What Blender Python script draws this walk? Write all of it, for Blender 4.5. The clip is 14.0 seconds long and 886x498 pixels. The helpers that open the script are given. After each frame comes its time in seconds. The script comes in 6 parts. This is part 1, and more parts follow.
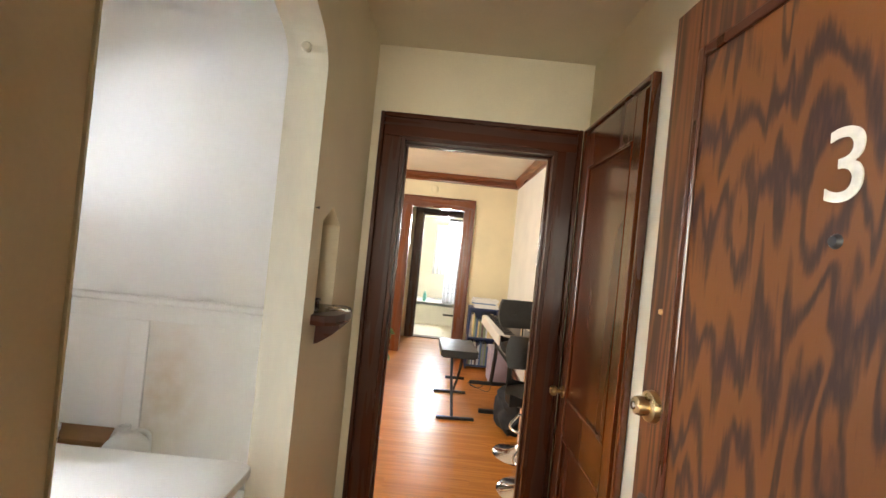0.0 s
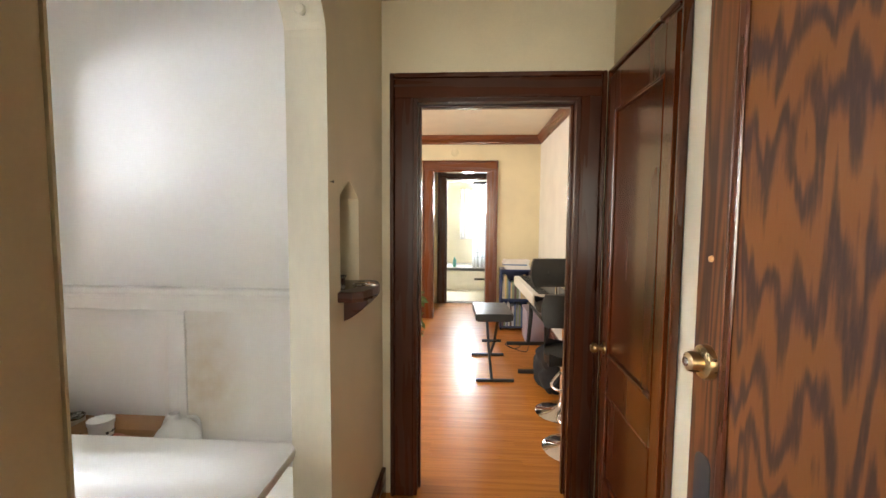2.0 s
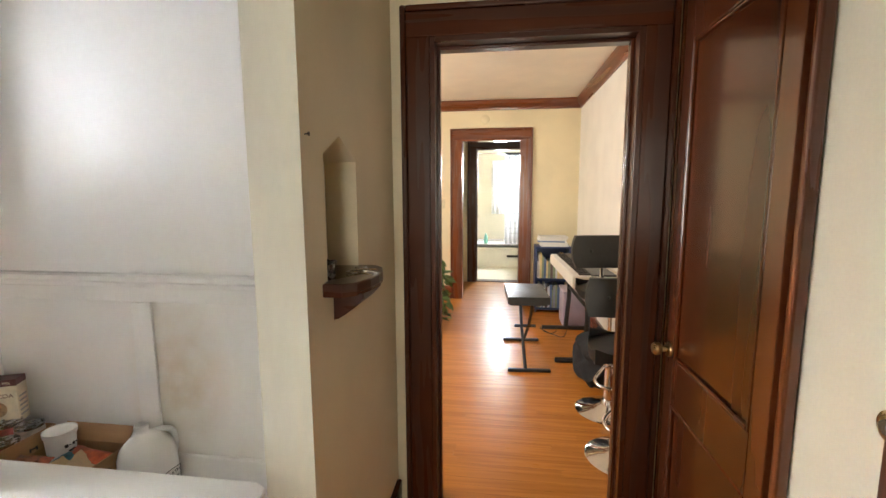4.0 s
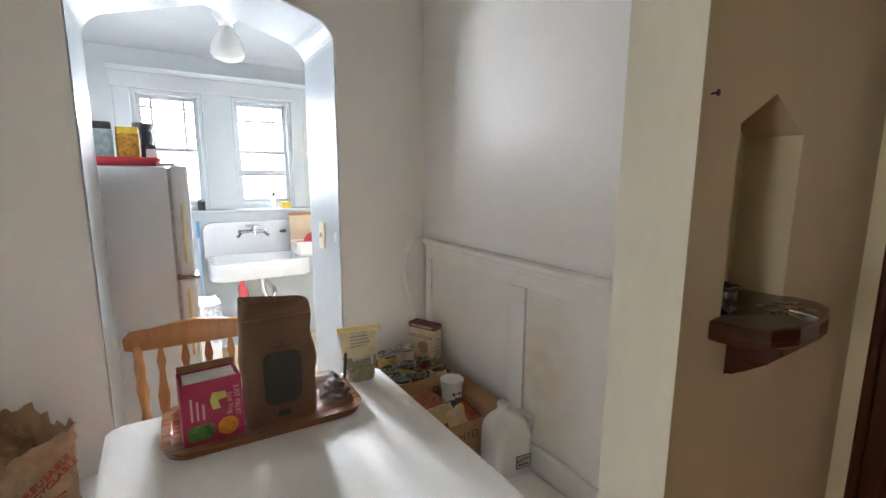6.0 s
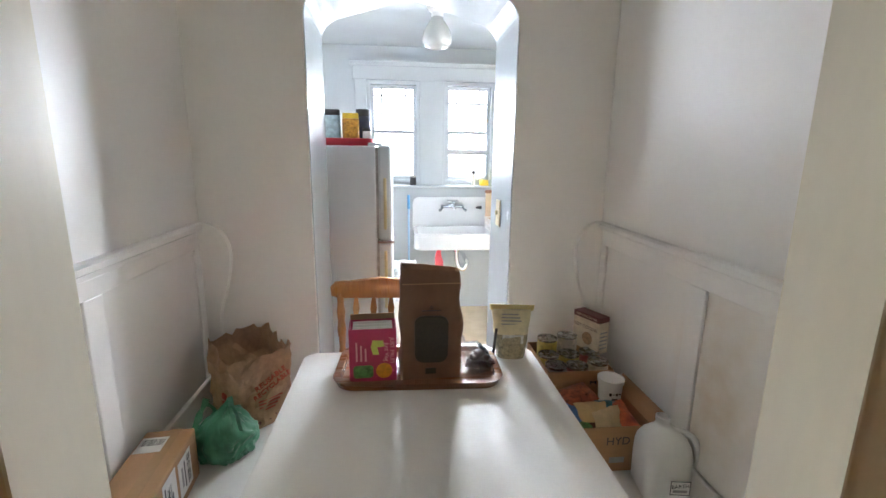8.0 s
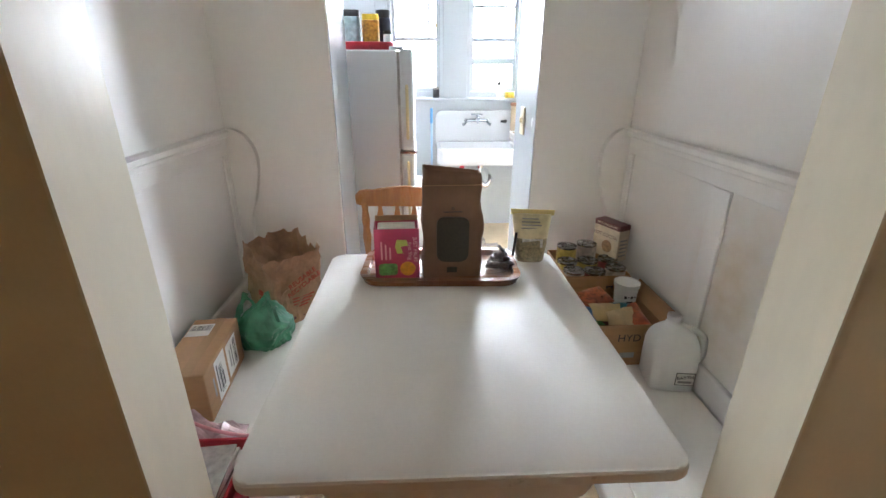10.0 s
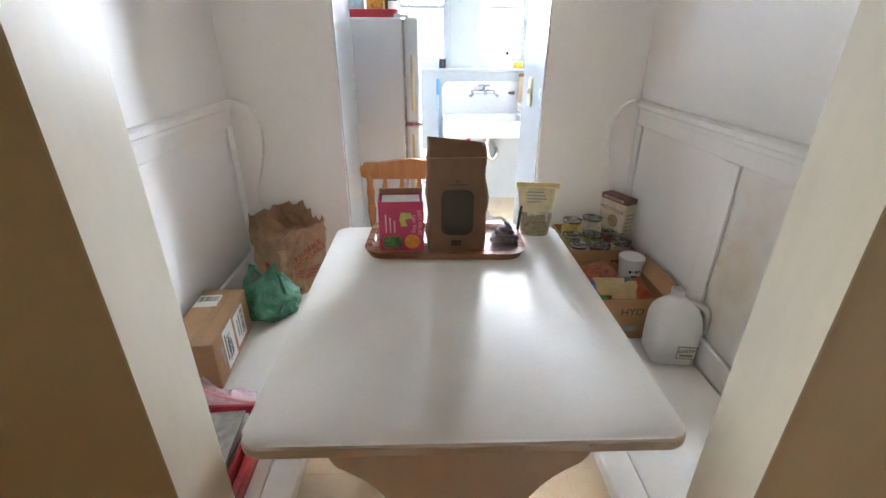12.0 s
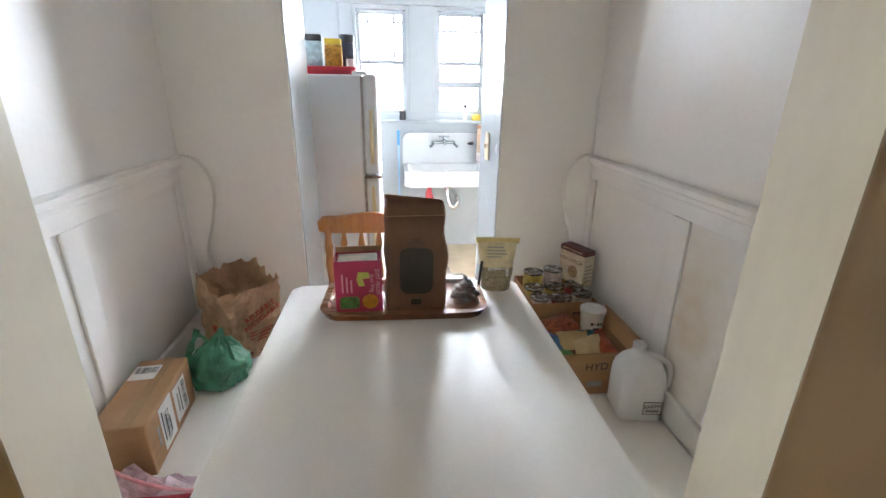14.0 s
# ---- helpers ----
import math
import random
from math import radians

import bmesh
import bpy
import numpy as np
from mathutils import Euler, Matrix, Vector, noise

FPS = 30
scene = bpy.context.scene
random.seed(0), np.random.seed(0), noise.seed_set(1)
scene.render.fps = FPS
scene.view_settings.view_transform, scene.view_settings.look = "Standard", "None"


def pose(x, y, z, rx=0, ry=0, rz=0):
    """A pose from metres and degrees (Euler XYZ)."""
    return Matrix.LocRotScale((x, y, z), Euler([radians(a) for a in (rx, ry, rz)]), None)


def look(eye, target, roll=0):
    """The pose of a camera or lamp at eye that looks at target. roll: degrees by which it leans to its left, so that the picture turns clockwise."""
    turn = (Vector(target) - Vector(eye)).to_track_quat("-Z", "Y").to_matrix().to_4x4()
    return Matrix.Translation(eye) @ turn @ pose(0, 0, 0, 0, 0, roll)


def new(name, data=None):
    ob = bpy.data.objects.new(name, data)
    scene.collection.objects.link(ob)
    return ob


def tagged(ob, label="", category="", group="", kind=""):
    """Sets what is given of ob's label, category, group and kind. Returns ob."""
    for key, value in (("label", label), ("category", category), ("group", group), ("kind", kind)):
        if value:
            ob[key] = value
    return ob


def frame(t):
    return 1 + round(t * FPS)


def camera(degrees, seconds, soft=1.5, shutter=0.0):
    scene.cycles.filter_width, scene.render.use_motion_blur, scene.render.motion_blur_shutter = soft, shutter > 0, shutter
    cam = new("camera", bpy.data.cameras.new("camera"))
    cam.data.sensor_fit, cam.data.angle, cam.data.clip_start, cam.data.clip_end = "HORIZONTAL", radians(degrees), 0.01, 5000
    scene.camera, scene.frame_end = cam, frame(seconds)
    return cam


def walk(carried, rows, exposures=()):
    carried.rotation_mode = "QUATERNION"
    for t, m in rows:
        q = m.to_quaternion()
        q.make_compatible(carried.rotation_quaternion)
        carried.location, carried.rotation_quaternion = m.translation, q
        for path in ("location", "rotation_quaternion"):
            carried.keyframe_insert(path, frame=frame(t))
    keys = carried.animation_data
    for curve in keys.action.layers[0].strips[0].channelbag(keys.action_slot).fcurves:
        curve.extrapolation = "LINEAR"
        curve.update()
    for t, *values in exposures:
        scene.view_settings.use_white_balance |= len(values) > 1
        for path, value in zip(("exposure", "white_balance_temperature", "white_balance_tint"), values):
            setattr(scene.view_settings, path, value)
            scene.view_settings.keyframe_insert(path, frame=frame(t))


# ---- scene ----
cam = camera(89.9, 14.0)
PATH = [
    (0, (0.43, -0.05, 1.44), (0.422, 1.949, 1.451), 5.8),
    (0.5, (0.43, -0.001, 1.442), (0.551, 1.994, 1.532), 8.4),
    (1, (0.427, 0.029, 1.458), (0.368, 2.026, 1.553), 6.4),
    (1.5, (0.44, 0.03, 1.449), (0.386, 2.028, 1.374), 2.3),
    (2, (0.439, 0.021, 1.438), (0.315, 2.011, 1.288), 0.4),
    (4.5, (0.457, 0.527, 1.41), (0.071, 2.466, 1.107), -0.4),
    (5, (0.471, 0.606, 1.419), (-0.376, 2.384, 1.068), 0.0),
    (5.5, (0.42, 0.659, 1.408), (-0.93, 2.091, 1.051), 0.0),
    (6, (0.365, 0.686, 1.417), (-1.298, 1.749, 1.096), 0.3),
    (6.5, (0.358, 0.743, 1.417), (-1.448, 1.521, 1.052), 0.8),
    (7, (0.387, 0.795, 1.419), (-1.504, 1.314, 1.026), 1.0),
    (7.5, (0.407, 0.821, 1.417), (-1.528, 1.142, 1.029), 0.7),
    (8, (0.41, 0.839, 1.414), (-1.537, 1.035, 1.0), 0.7),
    (8.5, (0.418, 0.846, 1.407), (-1.514, 0.974, 0.908), 0.5),
    (9, (0.434, 0.844, 1.385), (-1.47, 0.941, 0.78), 0.3),
    (11.5, (0.467, 0.841, 1.353), (-1.356, 0.922, 0.535), 0.3),
    (12, (0.46, 0.848, 1.357), (-1.35, 0.905, 0.508), 0.2),
    (12.5, (0.48, 0.849, 1.329), (-1.287, 0.889, 0.392), -0.0),
    (13, (0.486, 0.843, 1.319), (-1.255, 0.88, 0.336), -0.2),
    (13.5, (0.466, 0.844, 1.333), (-1.335, 0.906, 0.465), 0.3),
    (14, (0.41, 0.868, 1.387), (-1.462, 1.085, 0.717), 0.8),
]
walk(cam, [(t, look(e, g, r)) for t, e, g, r in PATH],
     exposures=[(0, 2.0, 6350, 10), (2, 1.95, 6350, 10), (4.6, 1.85, 6350, 10), (5.5, 1.35, 6250, 10), (7, 1.25, 6100, 10), (9, 1.38, 6050, 10), (12, 1.72, 5900, 10), (13.2, 1.8, 5900, 10), (14, 1.5, 6000, 10)])

# ---- world and large lights ----
world = bpy.data.worlds.new("world")
scene.world = world
world.use_nodes = True
sky = world.node_tree.nodes.new("ShaderNodeTexSky")
sky.sky_type = "NISHITA"
sky.sun_disc = False
sky.sun_elevation, sky.sun_rotation = radians(48), radians(-60)
world.node_tree.nodes["Background"].inputs[1].default_value = 0.12
world.node_tree.links.new(sky.outputs[0], world.node_tree.nodes["Background"].inputs[0])


def lamp(name, kind, m, energy, color, size=1.0, size_y=1.0):
    data = bpy.data.lights.new(name, kind)
    data.energy, data.color = energy, color
    if kind == "AREA":
        data.shape, data.size, data.size_y = "RECTANGLE", size, size_y
    ob = new(name, data)
    ob.matrix_world = m
    return ob


sun = lamp("sun", "SUN", look((-6, 3.0, 6), (-2.2, 0.9, 0.4)), 3.0, (1.0, 0.95, 0.86))
sun.data.angle = radians(0.5)
# daylight beyond the kitchen windows; the last two shine through added, unseen ones
for y, wide, gy, gz, watts, spread in ((0.80, 0.5, 0.98, 0.7, 30, 76), (1.46, 0.5, 1.16, 0.7, 30, 76), (-1.33, 2.0, 1.60, 0.8, 46, 118), (2.29, 0.7, 0.15, 0.7, 46, 105)):
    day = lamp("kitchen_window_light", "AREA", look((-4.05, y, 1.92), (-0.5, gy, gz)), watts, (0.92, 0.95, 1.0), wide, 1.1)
    day.data.spread = radians(spread)
# The living room lamp stands inside a closed wall for an unseen window.
lamp("living_window_light", "AREA", look((-2.55, 4.0, 1.5), (1.3, 4.4, 1.2)), 32, (1.0, 0.95, 0.87), 1.8, 1.4)
lamp("bath_window_light", "AREA", look((0.42, 9.36, 1.55), (0.42, 7, 1.0)), 40, (0.95, 0.98, 1.0), 0.26, 1.1)
# No window is built here; a warm lamp added to light the foyer.
day = lamp("corridor_window_light", "AREA", look((0.42, -2.34, 1.45), (0.62, 2.2, 1.75)), 8, (1.0, 0.93, 0.76), 0.9, 1.3)
day.data.spread = radians(100)

# ---- materials ----
MATS = {}


def mat(name, base, rough=0.5, vary=0.08, scale=6.0, bump=0.15, fine=90.0, metal=0.0, coat=0.0, dirt=None, stretch=(1, 1, 1)):
    """A surface with colour variation at two scales and a fine relief."""
    if name in MATS:
        return MATS[name]
    m = bpy.data.materials.new(name)
    m.use_nodes = True
    nt = m.node_tree
    N, L = nt.nodes, nt.links
    b = N["Principled BSDF"]
    b.inputs["Roughness"].default_value = rough
    b.inputs["Metallic"].default_value = metal
    b.inputs["Coat Weight"].default_value = coat
    b.inputs["Coat Roughness"].default_value = 0.12
    tc = N.new("ShaderNodeTexCoord")
    mp = N.new("ShaderNodeMapping")
    mp.inputs["Scale"].default_value = stretch
    L.new(tc.outputs["Object"], mp.inputs[0])
    n1, n2 = N.new("ShaderNodeTexNoise"), N.new("ShaderNodeTexNoise")
    n1.inputs["Scale"].default_value, n1.inputs["Detail"].default_value = scale, 4
    n2.inputs["Scale"].default_value, n2.inputs["Detail"].default_value = fine, 3
    L.new(mp.outputs[0], n1.inputs[0])
    L.new(mp.outputs[0], n2.inputs[0])
    r = N.new("ShaderNodeValToRGB")
    lo = [max(0, c * (1 - 1.6 * vary)) for c in base] if dirt is None else list(dirt)
    hi = [min(1, c * (1 + 0.7 * vary)) for c in base]
    r.color_ramp.elements[0].color, r.color_ramp.elements[1].color = (*lo, 1), (*hi, 1)
    r.color_ramp.elements[0].position, r.color_ramp.elements[1].position = (0.3, 0.62) if dirt is None else (0.2, 0.42)
    mx = N.new("ShaderNodeMath")
    mx.operation = "MULTIPLY_ADD"
    mx.inputs[1].default_value = 0.25
    L.new(n2.outputs["Fac"], mx.inputs[0])
    sc = N.new("ShaderNodeMath")
    sc.operation = "MULTIPLY"
    sc.inputs[1].default_value = 0.78
    L.new(n1.outputs["Fac"], sc.inputs[0])
    L.new(sc.outputs[0], mx.inputs[2])
    L.new(mx.outputs[0], r.inputs[0])
    L.new(r.outputs[0], b.inputs["Base Color"])
    if bump:
        bp = N.new("ShaderNodeBump")
        bp.inputs["Strength"].default_value, bp.inputs["Distance"].default_value = bump, 0.004
        L.new(mx.outputs[0], bp.inputs["Height"])
        L.new(bp.outputs[0], b.inputs["Normal"])
    rr = N.new("ShaderNodeMapRange")
    rr.inputs[3].default_value, rr.inputs[4].default_value = max(0.02, rough - 0.08), min(1, rough + 0.1)
    L.new(n1.outputs["Fac"], rr.inputs[0])
    L.new(rr.outputs[0], b.inputs["Roughness"])
    MATS[name] = m
    return m


def wood(name, dark, light, rings=9.0, stretch=(9, 9, 0.9), rough=0.3, coat=0.3, contrast=(0.25, 0.75), warp=1.6, random_tone=0.0, fine=1.0, jag=0.0, relief=0.05, rise=0.0):
    """Sawn wood: contour rings of a stretched noise, with fine pores along the grain."""
    if name in MATS:
        return MATS[name]
    m = bpy.data.materials.new(name)
    m.use_nodes = True
    N, L = m.node_tree.nodes, m.node_tree.links
    b = N["Principled BSDF"]
    b.inputs["Coat Weight"].default_value = coat
    b.inputs["Coat Roughness"].default_value = 0.1
    tc, mp = N.new("ShaderNodeTexCoord"), N.new("ShaderNodeMapping")
    mp.inputs["Scale"].default_value = stretch
    info = N.new("ShaderNodeObjectInfo")
    shift = N.new("ShaderNodeVectorMath")
    shift.operation = "SCALE"
    shift.inputs[0].default_value = (7.1, 3.7, 5.3)
    L.new(info.outputs["Random"], shift.inputs["Scale"])
    L.new(tc.outputs["Object"], mp.inputs[0])
    add = N.new("ShaderNodeVectorMath")
    L.new(mp.outputs[0], add.inputs[0])
    L.new(shift.outputs[0], add.inputs[1])
    n = N.new("ShaderNodeTexNoise")
    n.inputs["Scale"].default_value, n.inputs["Detail"].default_value, n.inputs["Distortion"].default_value = 1.0, 2.2, warp * 0.2
    L.new(add.outputs[0], n.inputs[0])
    fibre_map, fibre, tooth = N.new("ShaderNodeMapping"), N.new("ShaderNodeTexNoise"), N.new("ShaderNodeMath")
    fibre_map.inputs["Scale"].default_value = [c * (11 if c == max(stretch) else 1.6) for c in stretch]
    fibre.inputs["Scale"].default_value, fibre.inputs["Detail"].default_value = 1.0, 3
    L.new(tc.outputs["Object"], fibre_map.inputs[0])
    L.new(fibre_map.outputs[0], fibre.inputs[0])
    tooth.operation = "MULTIPLY_ADD"
    tooth.inputs[1].default_value = jag
    L.new(fibre.outputs["Fac"], tooth.inputs[0])
    if rise:
        # flame figure: growth layers that climb along the board
        along, climb = N.new("ShaderNodeSeparateXYZ"), N.new("ShaderNodeMath")
        climb.operation = "MULTIPLY_ADD"
        climb.inputs[1].default_value = rise
        L.new(tc.outputs["Object"], along.inputs[0])
        L.new(along.outputs[2], climb.inputs[0])
        L.new(n.outputs["Fac"], climb.inputs[2])
        L.new(climb.outputs[0], tooth.inputs[2])
    else:
        L.new(n.outputs["Fac"], tooth.inputs[2])
    mul = N.new("ShaderNodeMath")
    mul.operation = "MULTIPLY"
    mul.inputs[1].default_value = rings * 6.283
    L.new(tooth.outputs[0], mul.inputs[0])
    sn = N.new("ShaderNodeMath")
    sn.operation = "SINE"
    L.new(mul.outputs[0], sn.inputs[0])
    mr = N.new("ShaderNodeMapRange")
    mr.inputs[1].default_value, mr.inputs[2].default_value = -1, 1
    L.new(sn.outputs[0], mr.inputs[0])
    pores = N.new("ShaderNodeTexNoise")
    pores.inputs["Scale"].default_value, pores.inputs["Detail"].default_value = 14.0, 4
    L.new(add.outputs[0], pores.inputs[0])
    mix = N.new("ShaderNodeMath")
    mix.operation = "MULTIPLY_ADD"
    mix.inputs[1].default_value = 0.7 * fine
    L.new(pores.outputs["Fac"], mix.inputs[0])
    half = N.new("ShaderNodeMath")
    half.operation = "MULTIPLY_ADD"
    half.inputs[1].default_value, half.inputs[2].default_value = 0.65, -0.18 * fine
    L.new(mr.outputs[0], half.inputs[0])
    L.new(half.outputs[0], mix.inputs[2])
    last = mix
    if random_tone:
        tone = N.new("ShaderNodeMath")
        tone.operation = "MULTIPLY_ADD"
        tone.inputs[1].default_value = random_tone
        L.new(info.outputs["Random"], tone.inputs[0])
        L.new(mix.outputs[0], tone.inputs[2])
        last = tone
    r = N.new("ShaderNodeValToRGB")
    r.color_ramp.elements[0].color, r.color_ramp.elements[1].color = (*dark, 1), (*light, 1)
    r.color_ramp.elements[0].position, r.color_ramp.elements[1].position = contrast
    L.new(last.outputs[0], r.inputs[0])
    L.new(r.outputs[0], b.inputs["Base Color"])
    rr = N.new("ShaderNodeMapRange")
    rr.inputs[3].default_value, rr.inputs[4].default_value = rough + 0.08, max(0.05, rough - 0.05)
    L.new(mix.outputs[0], rr.inputs[0])
    L.new(rr.outputs[0], b.inputs["Roughness"])
    bp = N.new("ShaderNodeBump")
    bp.inputs["Strength"].default_value, bp.inputs["Distance"].default_value = relief, 0.002
    L.new(mix.outputs[0], bp.inputs["Height"])
    L.new(bp.outputs[0], b.inputs["Normal"])
    MATS[name] = m
    return m


def clear(name, color, rough=0.05, ior=1.45, trans=1.0, alpha=1.0):
    if name in MATS:
        return MATS[name]
    m = bpy.data.materials.new(name)
    m.use_nodes = True
    b = m.node_tree.nodes["Principled BSDF"]
    b.inputs["Base Color"].default_value = (*color, 1)
    b.inputs["Roughness"].default_value = rough
    b.inputs["IOR"].default_value = ior
    b.inputs["Transmission Weight"].default_value = trans
    b.inputs["Alpha"].default_value = alpha
    MATS[name] = m
    return m


def glow(name, color, strength):
    m = bpy.data.materials.new(name)
    m.use_nodes = True
    b = m.node_tree.nodes["Principled BSDF"]
    b.inputs["Base Color"].default_value = (*color, 1)
    b.inputs["Emission Color"].default_value = (*color, 1)
    b.inputs["Emission Strength"].default_value = strength
    return m


CREAM = mat("cream_wall_paint", (0.68, 0.61, 0.44), 0.5, 0.05, 3.0, 0.25, 120)
CREAM_CEIL = mat("cream_ceiling_paint", (0.64, 0.57, 0.42), 0.6, 0.05, 3.0, 0.2, 110)
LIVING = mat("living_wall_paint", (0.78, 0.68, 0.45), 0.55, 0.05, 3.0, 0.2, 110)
# East wall: the living paint made paler for the window light on it.
LIVING_LIT = mat("living_wall_paint_lit", (0.84, 0.81, 0.73), 0.5, 0.05, 3.0, 0.2, 110)
LIVING_CEIL = mat("living_ceiling_paint", (0.80, 0.74, 0.62), 0.6, 0.05, 3.0, 0.2, 110)
WHITE = mat("white_nook_paint", (0.89, 0.88, 0.86), 0.42, 0.02, 1.6, 0.12, 60)
JAMB = mat("offwhite_gloss_paint", (0.72, 0.68, 0.55), 0.33, 0.06, 5.0, 0.45, 45, stretch=(1, 1, 0.3))
TRIM_W = mat("white_trim_paint", (0.88, 0.87, 0.85), 0.32, 0.03, 6.0, 0.2, 70)
# White gloss paint; its base is greyed to tone the bright kitchen down.
KITCHEN = mat("dimmed_kitchen_gloss", (0.42, 0.452, 0.475), 0.22, 0.03, 2.5, 0.2, 50)
TABLE = mat("white_table_enamel", (0.82, 0.81, 0.78), 0.5, 0.04, 3.5, 0.08, 150)
TABLE_EDGE = mat("worn_table_edge_enamel", (0.66, 0.63, 0.58), 0.35, 0.05, 30.0, 0.2, 150, dirt=(0.16, 0.11, 0.08))
GREYPANEL = mat("pedestal_paint", (0.74, 0.71, 0.66), 0.4, 0.05, 4.0, 0.15, 80)
TRIM = wood("dark_mahogany_trim", (0.040, 0.010, 0.004), (0.075, 0.019, 0.006), 3, (11, 11, 0.7), 0.24, 0.3, (-0.2, 1.2), fine=0.3, relief=0.01)
TRIM_H = wood("dark_mahogany_trim_level", (0.040, 0.010, 0.004), (0.075, 0.019, 0.006), 3, (0.7, 0.7, 11), 0.24, 0.3, (-0.2, 1.2), fine=0.3, relief=0.01)
# The same mahogany, with the brighter living room light put into its colour.
LIT_TRIM = wood("lit_mahogany_trim", (0.12, 0.032, 0.011), (0.21, 0.062, 0.020), 3, (11, 11, 0.7), 0.26, 0.25, (-0.2, 1.2), fine=0.3, relief=0.01)
LIT_TRIM_H = wood("lit_mahogany_trim_level", (0.12, 0.032, 0.011), (0.21, 0.062, 0.020), 3, (0.7, 0.7, 11), 0.26, 0.25, (-0.2, 1.2), fine=0.3, relief=0.01)
CLOSET = wood("closet_door_mahogany", (0.085, 0.020, 0.006), (0.15, 0.039, 0.010), 2.5, (4, 4, 0.35), 0.22, 0.3, (-0.3, 1.3), fine=0.3, relief=0.01)
FIR = wood("fir_plywood_panel", (0.030, 0.012, 0.008), (0.118, 0.041, 0.009), 5.5, (10, 10, 1.7), 0.4, 0.08, (0.14, 0.62), 4.0, fine=0.8, jag=0.07, relief=0.1, rise=0.8)
FIR_STILE = wood("fir_door_stile", (0.035, 0.013, 0.006), (0.115, 0.038, 0.009), 9, (12, 12, 0.8), 0.4, 0.15, (0.15, 0.8), fine=0.8, jag=0.04)
OAK_FLOOR = wood("orange_strip_floor", (0.40, 0.135, 0.018), (0.56, 0.215, 0.036), 4, (0.7, 16, 16), 0.3, 0.05, (-0.3, 1.4), random_tone=0.35, fine=0.7, relief=0.02)
PINE = wood("varnished_pine_chair", (0.31, 0.122, 0.028), (0.42, 0.182, 0.048), 4, (18, 18, 2), 0.3, 0.5, (0.0, 1.0))
TRAYWOOD = wood("woodgrain_tray", (0.17, 0.065, 0.025), (0.26, 0.11, 0.045), 3, (16, 1.0, 16), 0.28, 0.3, (-0.6, 1.5))
LINO = mat("beige_linoleum", (0.60, 0.47, 0.31), 0.16, 0.07, 7.0, 0.1, 120, coat=0.4)
BATHTILE = mat("bath_floor_vinyl", (0.72, 0.68, 0.58), 0.3, 0.05, 8.0, 0.1, 90)
CARD = mat("brown_cardboard", (0.40, 0.23, 0.115), 0.75, 0.09, 9.0, 0.25, 160, stretch=(1, 1, 5))
KRAFT = mat("brown_kraft_paper", (0.185, 0.102, 0.062), 0.75, 0.12, 14.0, 0.6, 60)
KRAFT_L = mat("light_kraft_paper", (0.38, 0.225, 0.125), 0.75, 0.14, 14.0, 0.6, 60)
PAPER = mat("white_label_paper", (0.78, 0.77, 0.74), 0.6, 0.05, 20.0, 0.1, 140)
INK = mat("black_ink", (0.03, 0.03, 0.035), 0.6, 0.1, 60.0, 0.0)
REDINK = mat("red_ink", (0.42, 0.07, 0.04), 0.7, 0.1, 60.0, 0.0)
BLACK = mat("black_leatherette", (0.022, 0.021, 0.02), 0.42, 0.2, 25.0, 0.4, 220)
BLACKMETAL = mat("black_powder_coat", (0.02, 0.02, 0.022), 0.4, 0.1, 30.0, 0.1, 200)
CHROME = mat("polished_chrome", (0.75, 0.76, 0.78), 0.07, 0.03, 30.0, 0.02, 200, metal=1.0)
BRASS = mat("aged_brass", (0.50, 0.37, 0.19), 0.28, 0.2, 40.0, 0.1, 200, metal=1.0)
STEEL = mat("tin_lid_steel", (0.34, 0.335, 0.32), 0.25, 0.08, 40.0, 0.1, 200, metal=1.0)
FRIDGE = mat("fridge_white_enamel", (0.64, 0.67, 0.70), 0.32, 0.03, 3.0, 0.25, 260)
PORCELAIN = mat("white_porcelain", (0.62, 0.63, 0.64), 0.12, 0.03, 5.0, 0.02, 90)
IVORY = mat("yellowed_ivory_plastic", (0.66, 0.58, 0.36), 0.4, 0.06, 20.0, 0.05)
WHITEPLASTIC = mat("white_plastic", (0.78, 0.78, 0.76), 0.35, 0.04, 20.0, 0.05)
PINK = mat("magenta_carton", (0.44, 0.040, 0.11), 0.4, 0.1, 14.0, 0.05)
PINK_L = mat("pale_pink_print", (0.78, 0.42, 0.46), 0.45, 0.08, 30.0, 0.0)
GREENP = mat("green_print", (0.10, 0.26, 0.07), 0.45, 0.5, 60.0, 0.0)
LIME = mat("lime_print", (0.55, 0.60, 0.14), 0.45, 0.1, 30.0, 0.0)
ORANGEP = mat("orange_print", (0.70, 0.30, 0.03), 0.45, 0.2, 60.0, 0.0)
DARKWIN = mat("grain_behind_window", (0.028, 0.021, 0.010), 0.35, 0.25, 120.0, 0.4, 260)
REDP = mat("red_plastic", (0.44, 0.03, 0.045), 0.3, 0.08, 14.0, 0.05)
GREENBAG = mat("green_plastic_film", (0.075, 0.26, 0.155), 0.3, 0.25, 18.0, 0.5, 40)
PINKFILM = mat("pink_zip_film", (0.75, 0.36, 0.42), 0.3, 0.15, 20.0, 0.2)
YELLOWP = mat("yellow_pouch_film", (0.72, 0.60, 0.26), 0.3, 0.1, 16.0, 0.4, 60)
GRAIN = mat("grain_in_pouch", (0.31, 0.27, 0.17), 0.45, 0.35, 90.0, 0.5, 200)
BLUEP = mat("blue_packet", (0.06, 0.14, 0.32), 0.35, 0.4, 25.0, 0.2)
